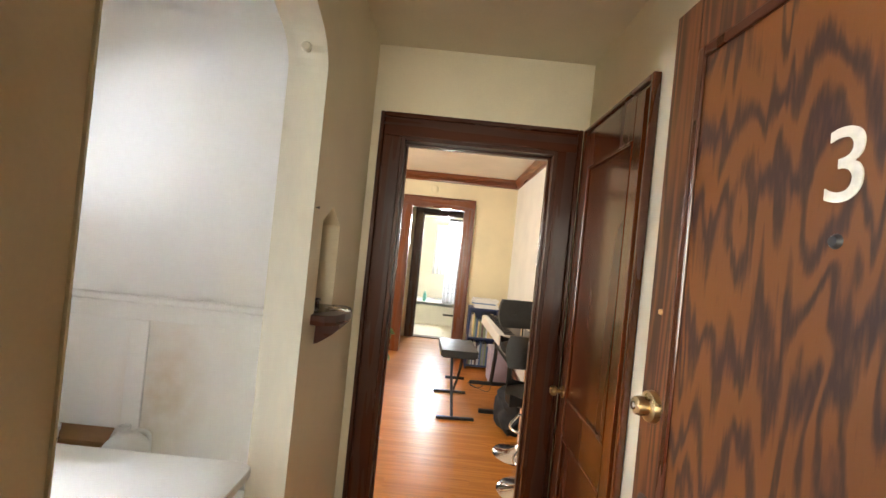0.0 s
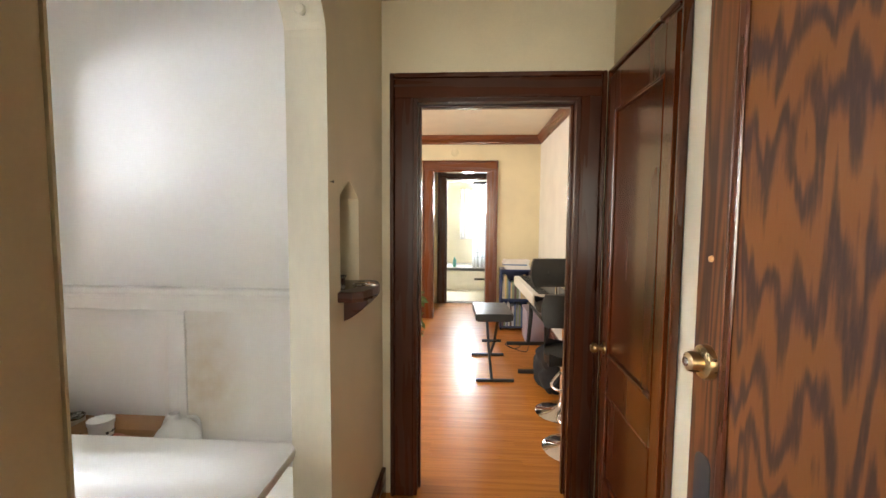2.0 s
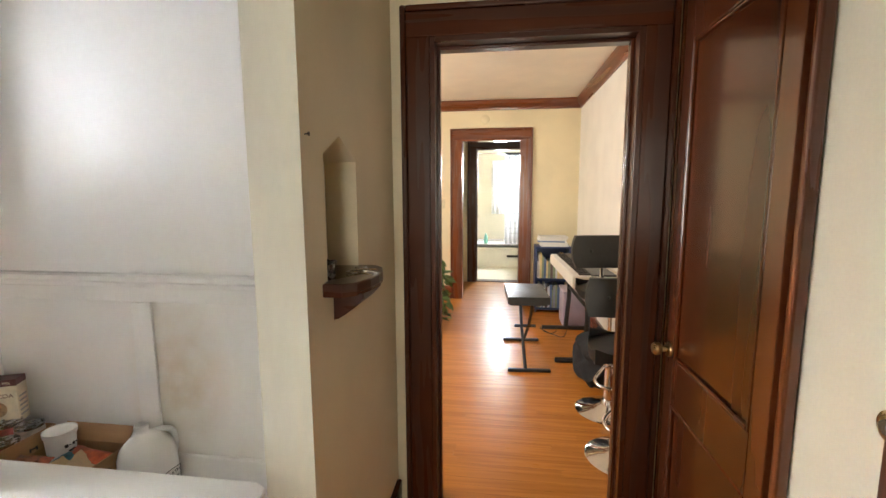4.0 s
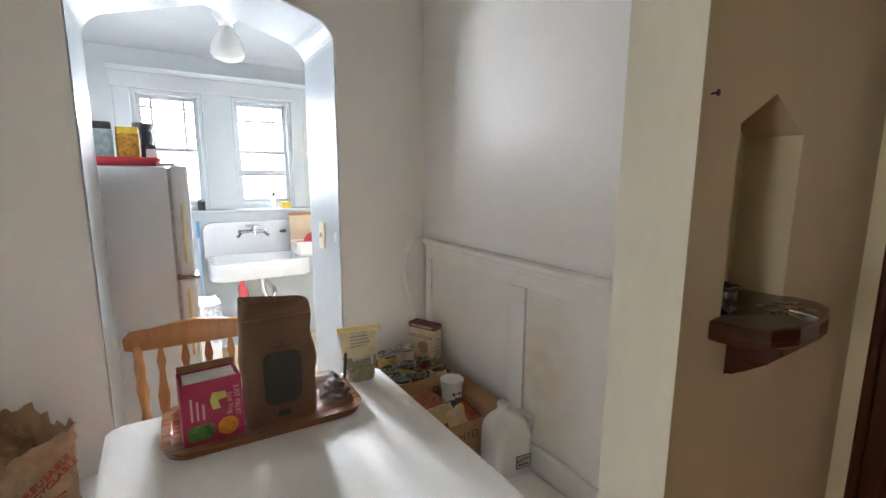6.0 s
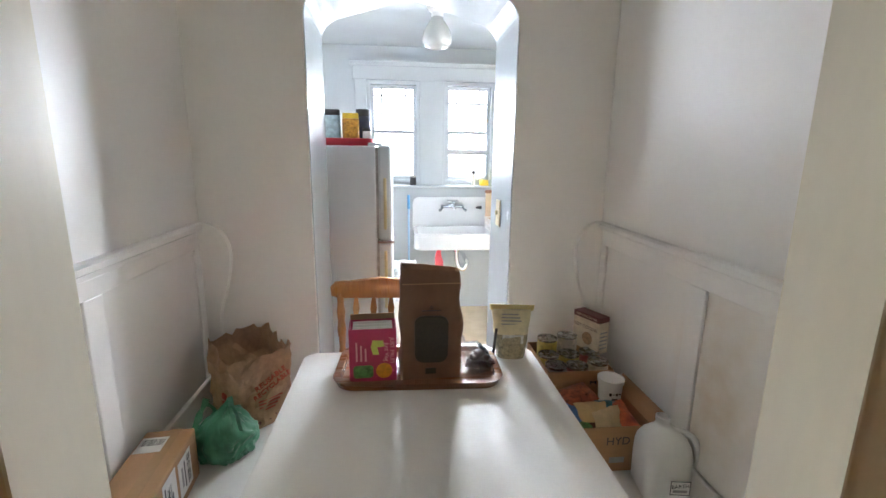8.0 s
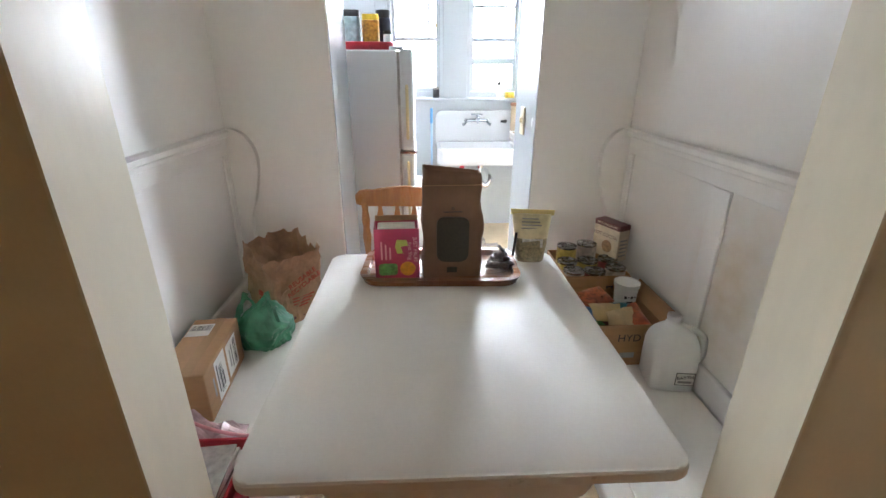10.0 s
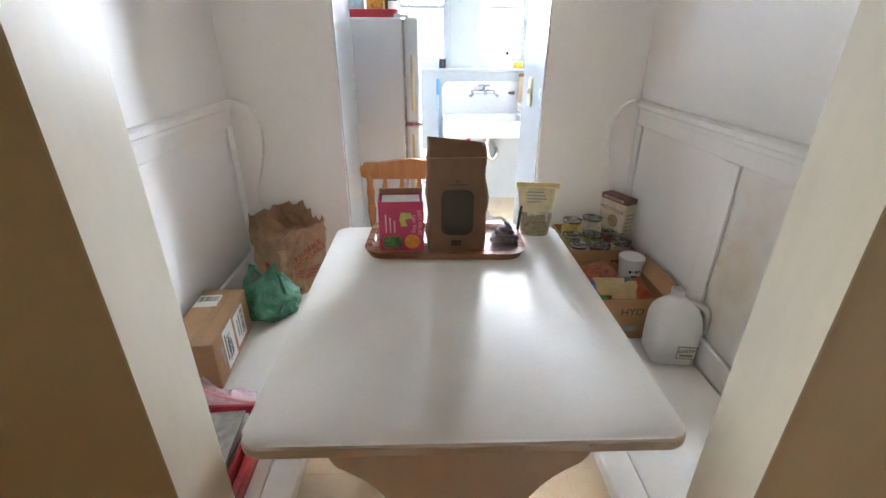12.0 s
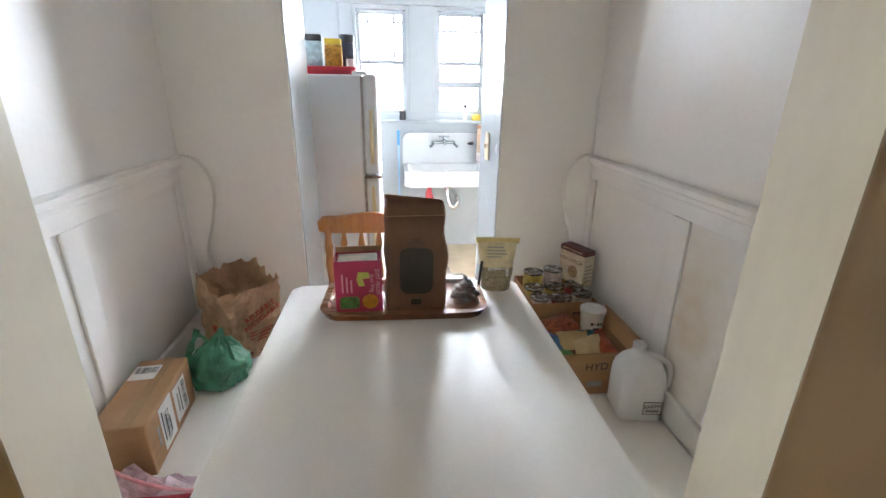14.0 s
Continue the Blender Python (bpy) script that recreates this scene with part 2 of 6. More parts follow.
NAVY = mat("navy_bookcase_paint", (0.025, 0.045, 0.13), 0.45, 0.1, 10.0, 0.1)
LEAF = mat("green_leaf", (0.14, 0.26, 0.09), 0.45, 0.3, 20.0, 0.2)
DARKSTUFF = mat("black_fabric", (0.02, 0.02, 0.022), 0.9, 0.3, 30.0, 0.5)
TUBW = mat("white_tub_enamel", (0.78, 0.77, 0.72), 0.2, 0.03, 5.0, 0.02)
CURTAIN = mat("white_shower_curtain", (0.80, 0.81, 0.82), 0.5, 0.06, 14.0, 0.3)
for thin, share in ((CURTAIN, 0.6),):
    N, L = thin.node_tree.nodes, thin.node_tree.links
    through_cloth, both = N.new("ShaderNodeBsdfTranslucent"), N.new("ShaderNodeMixShader")
    through_cloth.inputs[0].default_value = (0.85, 0.87, 0.9, 1)
    both.inputs[0].default_value = share
    L.new(N["Principled BSDF"].outputs[0], both.inputs[1])
    L.new(through_cloth.outputs[0], both.inputs[2])
    L.new(both.outputs[0], N["Material Output"].inputs[0])
BATHWALL = mat("bath_wall_paint", (0.74, 0.70, 0.56), 0.4, 0.04, 4.0, 0.15)
CROCK = mat("grey_print", (0.35, 0.34, 0.33), 0.5, 0.2, 40.0, 0.0)
BROWNP = mat("maroon_carton", (0.12, 0.03, 0.03), 0.4, 0.1, 30.0, 0.0)
CREAMP = mat("cream_carton", (0.66, 0.56, 0.42), 0.5, 0.12, 30.0, 0.0)
DATE = mat("dark_dried_fruit", (0.05, 0.015, 0.012), 0.35, 0.4, 60.0, 0.6, 120)
FILM = clear("clear_plastic_film", (0.92, 0.94, 0.97), 0.12, 1.45, 0.3, 0.24)
for dull, level in ((TABLE, 0.06), (FIR, 0.25), (FIR_STILE, 0.3), (OAK_FLOOR, 0.2), (TRIM, 0.3), (TRIM_H, 0.3)):
    dull.node_tree.nodes["Principled BSDF"].inputs["Specular IOR Level"].default_value = level
JUG = mat("translucent_jug_plastic", (0.90, 0.91, 0.90), 0.32, 0.03, 10.0, 0.05)
jug_surface = JUG.node_tree.nodes["Principled BSDF"].inputs
jug_surface["Transmission Weight"].default_value = 0.15
GLASS = clear("window_glass", (1, 1, 1), 0.0, 1.45, 1.0)



def stained(base, name, spot, reach, tint):
    """A copy of a paint with a damp stain of its own shape round a spot."""
    m = base.copy()
    m.name = name
    N, L = m.node_tree.nodes, m.node_tree.links
    b = N["Principled BSDF"]
    old = b.inputs["Base Color"].links[0].from_socket
    tc, dist, fall, cloud, mask, mix = (N.new("ShaderNode" + k) for k in ("TexCoord", "VectorMath", "MapRange", "TexNoise", "Math", "Mix"))
    dist.operation = "DISTANCE"
    dist.inputs[1].default_value = spot
    squash = N.new("ShaderNodeMapping")
    squash.inputs["Scale"].default_value = (1, 1, 0.55)
    L.new(tc.outputs["Object"], squash.inputs[0])
    dist.inputs[1].default_value = (spot[0], spot[1], spot[2] * 0.55)
    L.new(squash.outputs[0], dist.inputs[0])
    L.new(dist.outputs["Value"], fall.inputs[0])
    fall.inputs[1].default_value, fall.inputs[2].default_value, fall.inputs[3].default_value, fall.inputs[4].default_value = 0.02, reach, 1.0, 0.0
    cloud.inputs["Scale"].default_value, cloud.inputs["Detail"].default_value = 14, 5
    L.new(tc.outputs["Object"], cloud.inputs[0])
    mask.operation = "MULTIPLY"
    L.new(fall.outputs[0], mask.inputs[0])
    L.new(cloud.outputs["Fac"], mask.inputs[1])
    mix.data_type = "RGBA"
    L.new(mask.outputs[0], mix.inputs[0])
    L.new(old, mix.inputs[6])
    mix.inputs[7].default_value = (*tint, 1)
    L.new(mix.outputs[2], b.inputs["Base Color"])
    return m


# ---- building helpers ----


def thing(name, loc, label="", category="", rz=0.0, group="", kind=""):
    ob = new(name)
    ob.empty_display_size = 0.05
    ob.matrix_world = pose(*loc, 0, 0, rz)
    return tagged(ob, label, category, group, kind)


def part(name, bm, material, parent=None, label="", smooth=False):
    me = bpy.data.meshes.new(name)
    bmesh.ops.recalc_face_normals(bm, faces=bm.faces)
    bm.to_mesh(me)
    bm.free()
    me.materials.append(material)
    if smooth:
        me.polygons.foreach_set("use_smooth", [True] * len(me.polygons))
        me.set_sharp_from_angle(angle=radians(40))
    ob = new(name, me)
    if parent is not None:
        ob.parent = parent
    if label:
        ob["label"] = label
    return ob


def structure(name, bm, material, label, category, smooth=False):
    return tagged(part(name, bm, material, None, "", smooth), label, category, kind="structure")


def box(x0, x1, y0, y1, z0, z1, bevel=0.0, bm=None, seg=2):
    b = bmesh.new()
    bmesh.ops.create_cube(b, size=1.0)
    for v in b.verts:
        v.co = Vector((x0 + (v.co.x + 0.5) * (x1 - x0), y0 + (v.co.y + 0.5) * (y1 - y0), z0 + (v.co.z + 0.5) * (z1 - z0)))
    if bevel:
        bmesh.ops.bevel(b, geom=list(b.edges), offset=bevel, segments=seg, profile=0.5, affect="EDGES")
    return joined(bm, b)


def joined(bm, b):
    if bm is None:
        return b
    me = bpy.data.meshes.new("scratch")
    b.to_mesh(me)
    b.free()
    bm.from_mesh(me)
    bpy.data.meshes.remove(me)
    return bm


def extrude(points, axis, a0, a1, bevel=0.0, bm=None):
    """A prism over a flat outline. axis x: points are (y, z); y: (x, z); z: (x, y)."""
    b = bmesh.new()
    put = {"x": lambda p, a: (a, p[0], p[1]), "y": lambda p, a: (p[0], a, p[1]), "z": lambda p, a: (p[0], p[1], a)}[axis]
    low = [b.verts.new(put(p, a0)) for p in points]
    high = [b.verts.new(put(p, a1)) for p in points]
    f0, f1 = b.faces.new(low), b.faces.new(high)
    n = len(points)
    for i in range(n):
        b.faces.new((low[i], low[(i + 1) % n], high[(i + 1) % n], high[i]))
    if bevel:
        bmesh.ops.bevel(b, geom=list(f0.edges) + list(f1.edges), offset=bevel, segments=2, profile=0.5, affect="EDGES")
    return joined(bm, b)


def lathe(profile, n=24, centre=(0, 0), bm=None):
    """A turned body from (radius, height) pairs round the z axis."""
    b = bmesh.new()
    rings = []
    for r, z in profile:
        if r < 1e-5:
            rings.append([b.verts.new((centre[0], centre[1], z))])
        else:
            rings.append([b.verts.new((centre[0] + r * math.cos(2 * math.pi * i / n), centre[1] + r * math.sin(2 * math.pi * i / n), z)) for i in range(n)])
    for p, q in zip(rings, rings[1:]):
        for i in range(n):
            j = (i + 1) % n
            if len(p) == 1 and len(q) == 1:
                continue
            if len(p) == 1:
                b.faces.new((p[0], q[i], q[j]))
            elif len(q) == 1:
                b.faces.new((p[i], p[j], q[0]))
            else:
                b.faces.new((p[i], p[j], q[j], q[i]))
    return joined(bm, b)


def tube(points, r, n=10, bm=None, closed_ends=True):
    """A round bar along points; r is one radius or one for each point."""
    b = bmesh.new()
    pts = [Vector(p) for p in points]
    rad = [r] * len(pts) if not isinstance(r, (list, tuple)) else r
    rings, side = [], None
    for i, p in enumerate(pts):
        d = (pts[min(i + 1, len(pts) - 1)] - pts[max(i - 1, 0)]).normalized()
        if side is None:
            side = d.orthogonal().normalized()
        side = (side - d * side.dot(d)).normalized()
        up = d.cross(side)
        rings.append([b.verts.new(p + rad[i] * (side * math.cos(2 * math.pi * k / n) + up * math.sin(2 * math.pi * k / n))) for k in range(n)])
    for p, q in zip(rings, rings[1:]):
        for k in range(n):
            b.faces.new((p[k], p[(k + 1) % n], q[(k + 1) % n], q[k]))
    if closed_ends:
        b.faces.new(rings[0])
        b.faces.new(rings[-1])
    return joined(bm, b)


def curve_pts(pts, steps=8):
    """A smooth line through points."""
    P = [Vector(p) for p in pts]
    P = [P[0] * 2 - P[1]] + P + [P[-1] * 2 - P[-2]]
    out = []
    for i in range(1, len(P) - 2):
        for s in range(steps):
            t = s / steps
            a, b, c, d = P[i - 1], P[i], P[i + 1], P[i + 2]
            out.append(0.5 * (2 * b + (c - a) * t + (2 * a - 5 * b + 4 * c - d) * t * t + (3 * b - a - 3 * c + d) * t ** 3))
    return out + [P[-2]]


def rounded_rect(x0, x1, y0, y1, r, n=6):
    out = []
    for cx, cy, a in ((x1 - r, y1 - r, 0), (x0 + r, y1 - r, 90), (x0 + r, y0 + r, 180), (x1 - r, y0 + r, 270)):
        for i in range(n + 1):
            t = radians(a + 90 * i / n)
            out.append((cx + r * math.cos(t), cy + r * math.sin(t)))
    return out


def rumple(bm, amount, scale, seed=0.0, keep_below=None):
    """Creases: moves vertices along a smooth noise."""
    for v in bm.verts:
        if keep_below is not None and v.co.z < keep_below:
            continue
        v.co += noise.noise_vector(v.co * scale + Vector((seed, seed * 1.7, -seed))) * amount
    return bm


def grid_box(x0, x1, y0, y1, z0, z1, cuts=6):
    b = box(x0, x1, y0, y1, z0, z1)
    bmesh.ops.subdivide_edges(b, edges=list(b.edges), cuts=cuts, use_grid_fill=True)
    return b


def lettering(text, size, material, parent, m, name="lettering", depth=0.0006):
    """Words in the built-in font, as a thin mesh lying in the xy plane of m, within its parent's space."""
    cu = bpy.data.curves.new("scratch", "FONT")
    cu.body, cu.size, cu.align_x, cu.align_y, cu.extrude = text, size, "CENTER", "CENTER", depth
    ob = new("scratch", cu)
    bpy.context.view_layer.update()
    me = bpy.data.meshes.new_from_object(ob.evaluated_get(bpy.context.evaluated_depsgraph_get()))
    bpy.data.objects.remove(ob)
    me.transform(m)
    me.materials.clear()
    me.materials.append(material)
    me.name = name
    out = new(name, me)
    out.parent = parent
    return out


def shoulder_arch(y0, y1, spring, peak, r=0.13):
    """Outline of a flat pointed arch with round shoulders, from the foot at y0 over the top to the foot at y1."""
    mid = (y0 + y1) / 2
    slope = math.atan2(peak - spring - r, mid - y0 - r)
    left = [(y0, 0.0), (y0, spring)]
    for i in range(1, 9):
        a = radians(180 - (90 - math.degrees(slope)) * i / 8)
        left.append((y0 + r + r * math.cos(a), spring + r * math.sin(a)))
    right = [(y0 + y1 - y, z) for y, z in reversed(left)]
    return left + [(mid, peak)] + right

# ---- large structure ----
FOY_H, NOOK_H, KIT_H, LIV_H = 2.46, 2.46, 2.30, 2.52
# foyer west wall with the arched nook opening and the pointed niche
arch1 = shoulder_arch(0.46, 1.365, 1.95, 2.22, 0.14)
bm = extrude([(0.14, 0), (0.14, FOY_H), (1.40, FOY_H), (1.40, 0)] + list(reversed(arch1)), "x", -0.12, 0)
structure("wall_west", bm, CREAM, "cream painted plaster wall with an arched opening to the nook", "wall")
bm = bmesh.new()
rows_in = [(bm.verts.new((-0.124, y, z)), bm.verts.new((0.003, y, z))) for y, z in [(min(max(y, 0.464), 1.361), z - (0.004 if z > 1.9 else 0)) for y, z in arch1]]
for p, q in zip(rows_in, rows_in[1:]):
    bm.faces.new((p[0], p[1], q[1], q[0]))
jl = structure("trim", bm, JAMB, "off-white painted lining of the arched opening", "trim")
solid = jl.modifiers.new("thickness", "SOLIDIFY")
solid.thickness, solid.offset = 0.004, 0
niche_l, niche_r, apex = (1.490, 1.505), (1.738, 1.500), (1.605, 1.562)
NZ0 = 1.17
bm = extrude([(1.40, 0), (1.40, FOY_H), (apex[0], FOY_H), apex, niche_l, (niche_l[0], NZ0), (apex[0], NZ0), (apex[0], 0)], "x", -0.10, 0)
extrude([(2.20, 0), (2.20, FOY_H), (apex[0], FOY_H), apex, niche_r, (niche_r[0], NZ0), (apex[0], NZ0), (apex[0], 0)], "x", -0.10, 0, 0, bm)
box(-0.12, -0.10, 1.40, 2.20, 0, FOY_H, 0, bm)
structure("wall_west", bm, CREAM, "cream painted plaster wall with a small pointed niche", "wall")
# door wall between foyer and living room
DX0, DX1, DZ = 0.158, 0.949, 2.0
bm = extrude([(-2.72, 0), (-2.72, LIV_H), (1.485, LIV_H), (1.485, 0), (DX1, 0), (DX1, DZ), (DX0, DZ), (DX0, 0)], "y", 2.205, 2.34)
structure("wall_north", bm, CREAM, "cream painted wall round the living room doorway", "wall")
bm = box(1.10, 1.22, 0.14, 2.205, 0, FOY_H)
structure("wall_east", bm, CREAM, "cream painted wall beside the closet door", "wall")
EX0, EX1 = 0.125, 1.03
bm = extrude([(-0.12, 0), (-0.12, FOY_H), (2.2, FOY_H), (2.2, 0), (EX1, 0), (EX1, 2.09), (EX0, 2.09), (EX0, 0)], "y", 0.0, 0.14)
structure("wall_south", bm, CREAM, "cream painted wall with the apartment entrance", "wall")
bm = box(-0.12, 1.22, 0.0, 2.205, FOY_H, FOY_H + 0.1)
structure("ceiling", bm, CREAM_CEIL, "cream painted plaster ceiling of the foyer", "ceiling")
# corridor behind the entrance
bm = box(-0.24, 2.3, -2.5, 0.0, FOY_H, FOY_H + 0.1)
structure("ceiling", bm, CREAM_CEIL, "cream plaster corridor ceiling", "ceiling")
bm = box(-0.24, -0.12, -2.5, 0.0, 0, FOY_H)
box(2.2, 2.3, -2.5, 0.14, 0, FOY_H, 0, bm)
box(-0.12, 2.2, -2.5, -2.4, 0, FOY_H, 0, bm)
structure("wall_corridor", bm, CREAM, "cream painted corridor walls", "wall")
# nook walls
bm = box(-1.373, -0.12, -0.06, 0.068, 0, NOOK_H)
structure("wall_nook_south", bm, WHITE, "white painted nook wall above wainscot", "wall")
bm = box(-1.373, -0.12, 1.693, 1.82, 0, NOOK_H)
structure("wall_nook_north", bm, stained(WHITE, "stained_nook_paint", (-0.62, 1.69, 0.78), 0.20, (0.60, 0.46, 0.26)), "white painted nook wall above wainscot", "wall")
arch2 = shoulder_arch(0.497, 1.302, 1.90, 2.10, 0.11)
bm = extrude([(-2.6, 0), (-2.6, NOOK_H), (2.7, NOOK_H), (2.7, 0)] + list(reversed(arch2)), "x", -1.77, -1.373, 0.006)
structure("wall_nook_west", bm, WHITE, "white gloss painted thick wall with an arched opening to the kitchen", "wall")
# added liner, darker than the white wall, so the reveal does not blow out
bm = bmesh.new()
rows_in = [(bm.verts.new((-1.772, min(max(y, 0.500), 1.299), z - (0.003 if z > 1.85 else 0))), bm.verts.new((-1.378, min(max(y, 0.500), 1.299), z - (0.003 if z > 1.85 else 0)))) for y, z in arch2]
for p, q in zip(rows_in, rows_in[1:]):
    bm.faces.new((p[0], p[1], q[1], q[0]))
al = structure("trim_kitchen_arch", bm, KITCHEN, "added grey liner that tones down the brightly lit kitchen arch", "trim")
solid = al.modifiers.new("thickness", "SOLIDIFY")
solid.thickness, solid.offset = 0.003, 0
bm = box(-1.80, -0.12, -0.06, 1.82, NOOK_H, NOOK_H + 0.1)
structure("ceiling", bm, WHITE, "white painted nook ceiling", "ceiling")
# kitchen shell with two window openings in view and two added for light
WL, WR, WZ0, WZ1 = (0.575, 1.027), (1.231, 1.683), 1.17, 2.03
WINDOWS = ((-2.34, -0.32), WL, WR, (1.92, 2.65))
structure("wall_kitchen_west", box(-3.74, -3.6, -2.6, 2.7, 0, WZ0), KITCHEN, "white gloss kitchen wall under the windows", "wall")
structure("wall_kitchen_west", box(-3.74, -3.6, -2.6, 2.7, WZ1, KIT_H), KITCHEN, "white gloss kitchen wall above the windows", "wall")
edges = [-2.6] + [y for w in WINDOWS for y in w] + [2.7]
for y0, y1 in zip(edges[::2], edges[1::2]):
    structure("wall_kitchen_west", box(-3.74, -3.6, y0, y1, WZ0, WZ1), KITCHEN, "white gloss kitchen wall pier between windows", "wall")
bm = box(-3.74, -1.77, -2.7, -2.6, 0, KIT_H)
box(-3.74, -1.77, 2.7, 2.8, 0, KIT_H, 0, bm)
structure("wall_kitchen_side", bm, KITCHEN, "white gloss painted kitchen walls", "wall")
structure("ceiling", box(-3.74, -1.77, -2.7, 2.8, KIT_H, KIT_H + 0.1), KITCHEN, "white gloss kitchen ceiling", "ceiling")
# living room, hall and bathroom shell
FX0, FX1, FZ = -0.096, 0.665, 2.05
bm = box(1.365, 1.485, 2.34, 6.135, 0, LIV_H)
structure("wall_living_east", bm, LIVING_LIT, "cream living room wall, window light put into its paler colour", "wall")
bm = extrude([(-2.72, 0), (-2.72, LIV_H), (1.485, LIV_H), (1.485, 0), (FX1, 0), (FX1, FZ), (FX0, FZ), (FX0, 0)], "y", 6.135, 6.27)
structure("wall_living_north", bm, LIVING, "cream living room wall with a cased doorway", "wall")
bm = box(-2.72, -2.6, 2.34, 6.135, 0, LIV_H)
structure("wall_living_west", bm, LIVING, "cream living room wall", "wall")
structure("ceiling", box(-2.72, 1.485, 2.205, 6.27, LIV_H, LIV_H + 0.1), LIVING_CEIL, "off-white living room ceiling", "ceiling")
BX0, BX1, BZ = 0.02, 0.707, 2.05
bm = extrude([(-1.6, 0), (-1.6, LIV_H), (1.9, LIV_H), (1.9, 0), (BX1, 0), (BX1, BZ), (BX0, BZ), (BX0, 0)], "y", 7.25, 7.38)
structure("wall_hall_north", bm, LIVING, "cream hall wall with the bathroom doorway", "wall")
bm = box(-1.7, -1.6, 6.27, 9.5, 0, LIV_H)
box(1.9, 2.0, 6.27, 9.5, 0, LIV_H, 0, bm)
structure("wall_hall_side", bm, LIVING, "cream painted hall walls", "wall")
bm = box(-1.6, 1.9, 9.4, 9.5, 0, LIV_H)
structure("wall_bath_north", bm, BATHWALL, "pale cream bathroom wall", "wall")
structure("ceiling", box(-1.7, 2.0, 6.27, 9.5, LIV_H, LIV_H + 0.1), LIVING_CEIL, "off-white hall and bathroom ceiling", "ceiling")

# ---- floors ----
structure("floor_corridor", box(-0.24, 2.3, -2.5, 0.0, -0.06, 0), CARD, "brown corridor carpet", "floor")
structure("floor_bath", box(-1.6, 1.9, 7.38, 9.4, -0.06, 0.004), BATHTILE, "pale vinyl bathroom floor", "floor")
structure("floor_kitchen", box(-3.6, -0.0, -2.6, 2.7, -0.06, -0.003), LINO, "beige linoleum sheet floor with faint tile joints", "floor")
structure("floor_subfloor", box(-2.6, 1.9, 0.0, 7.38, -0.09, -0.065), TRIM_H, "dark subfloor under the strip boards", "floor")

# ---- door and window trim ----


def casing(name, axis, at, depth, a0, a1, top, width, mat_v, mat_h, label):
    """A flat casing with a backband round an opening; axis y: the wall faces along y."""
    t = thing(name, (0, 0, 0), label, "door casing", kind="structure")
    lo, hi = sorted((at, at + depth))
    back = depth * 1.5
    lo2, hi2 = sorted((at, at + back))

    def bar(nm, u0, u1, z0, z1, l, h, m, bev=0.004):
        b = box(u0, u1, l, h, z0, z1, bev) if axis == "y" else box(l, h, u0, u1, z0, z1, bev)
        part(nm, b, m, t)
    w2 = 0.022
    bar("side_board", a0 - width + w2, a0, 0, top, lo, hi, mat_v)
    bar("side_board", a1, a1 + width - w2, 0, top, lo, hi, mat_v)
    bar("head_board", a0 - width + w2, a1 + width - w2, top, top + width - w2, lo, hi, mat_h)
    bar("backband", a0 - width, a0 - width + w2, 0, top + width, lo2, hi2, mat_v, 0.006)
    bar("backband", a1 + width - w2, a1 + width, 0, top + width, lo2, hi2, mat_v, 0.006)
    bar("backband", a0 - width + w2, a1 + width - w2, top + width - w2, top + width, lo2, hi2, mat_h, 0.006)
    return t


def jambs(name, y0, y1, a0, a1, top, mv, mh, label, stop=True):
    t = thing(name, (0, 0, 0), label, "door frame", kind="structure")
    part("jamb", box(a0 - 0.002, a0 + 0.018, y0, y1, 0, top, 0.002), mv, t)
    part("jamb", box(a1 - 0.018, a1 + 0.002, y0, y1, 0, top, 0.002), mv, t)
    part("head_jamb", box(a0 + 0.018, a1 - 0.018, y0, y1, top - 0.018, top + 0.002, 0.002), mh, t)
    if stop:
        ys = y0 + (y1 - y0) * 0.42
        part("stop", box(a0 + 0.018, a0 + 0.03, ys, ys + 0.035, 0, top - 0.018, 0.003), mv, t)
        part("stop", box(a1 - 0.03, a1 - 0.018, ys, ys + 0.035, 0, top - 0.018, 0.003), mv, t)
        part("stop", box(a0 + 0.03, a1 - 0.03, ys, ys + 0.035, top - 0.03, top - 0.018, 0.003), mh, t)
    return t


casing("trim_doorway", "y", 2.204, -0.022, DX0, DX1, DZ, 0.115, TRIM, TRIM_H, "dark mahogany casing of the living room doorway")
jambs("door_frame_living", 2.19, 2.352, DX0, DX1, DZ, TRIM, TRIM_H, "dark mahogany door frame with stops")
casing("trim_doorway", "y", 2.341, 0.02, DX0, DX1, DZ, 0.115, TRIM, TRIM_H, "dark mahogany casing on the living room side")
casing("trim_far_doorway", "y", 6.134, -0.022, FX0, FX1, FZ, 0.135, LIT_TRIM, LIT_TRIM_H, "mahogany casing of the hall doorway, room light put into its redder tone")
jambs("door_frame_hall", 6.12, 6.285, FX0, FX1, FZ, LIT_TRIM, LIT_TRIM_H, "mahogany frame of the hall doorway", False)
casing("trim_bath_doorway", "y", 7.249, -0.022, BX0, BX1, BZ, 0.12, TRIM, TRIM_H, "dark mahogany casing of the bathroom doorway")
jambs("door_frame_bath", 7.235, 7.395, BX0, BX1, BZ, TRIM, TRIM_H, "dark mahogany frame of the bathroom doorway")
structure("threshold", box(BX0, BX1, 7.24, 7.40, 0.0, 0.012, 0.004), TRIM_H, "dark wooden bathroom threshold", "threshold")
jambs("door_frame_entrance", -0.015, 0.15, EX0, EX1, 2.09, TRIM, TRIM_H, "dark mahogany entrance door frame")


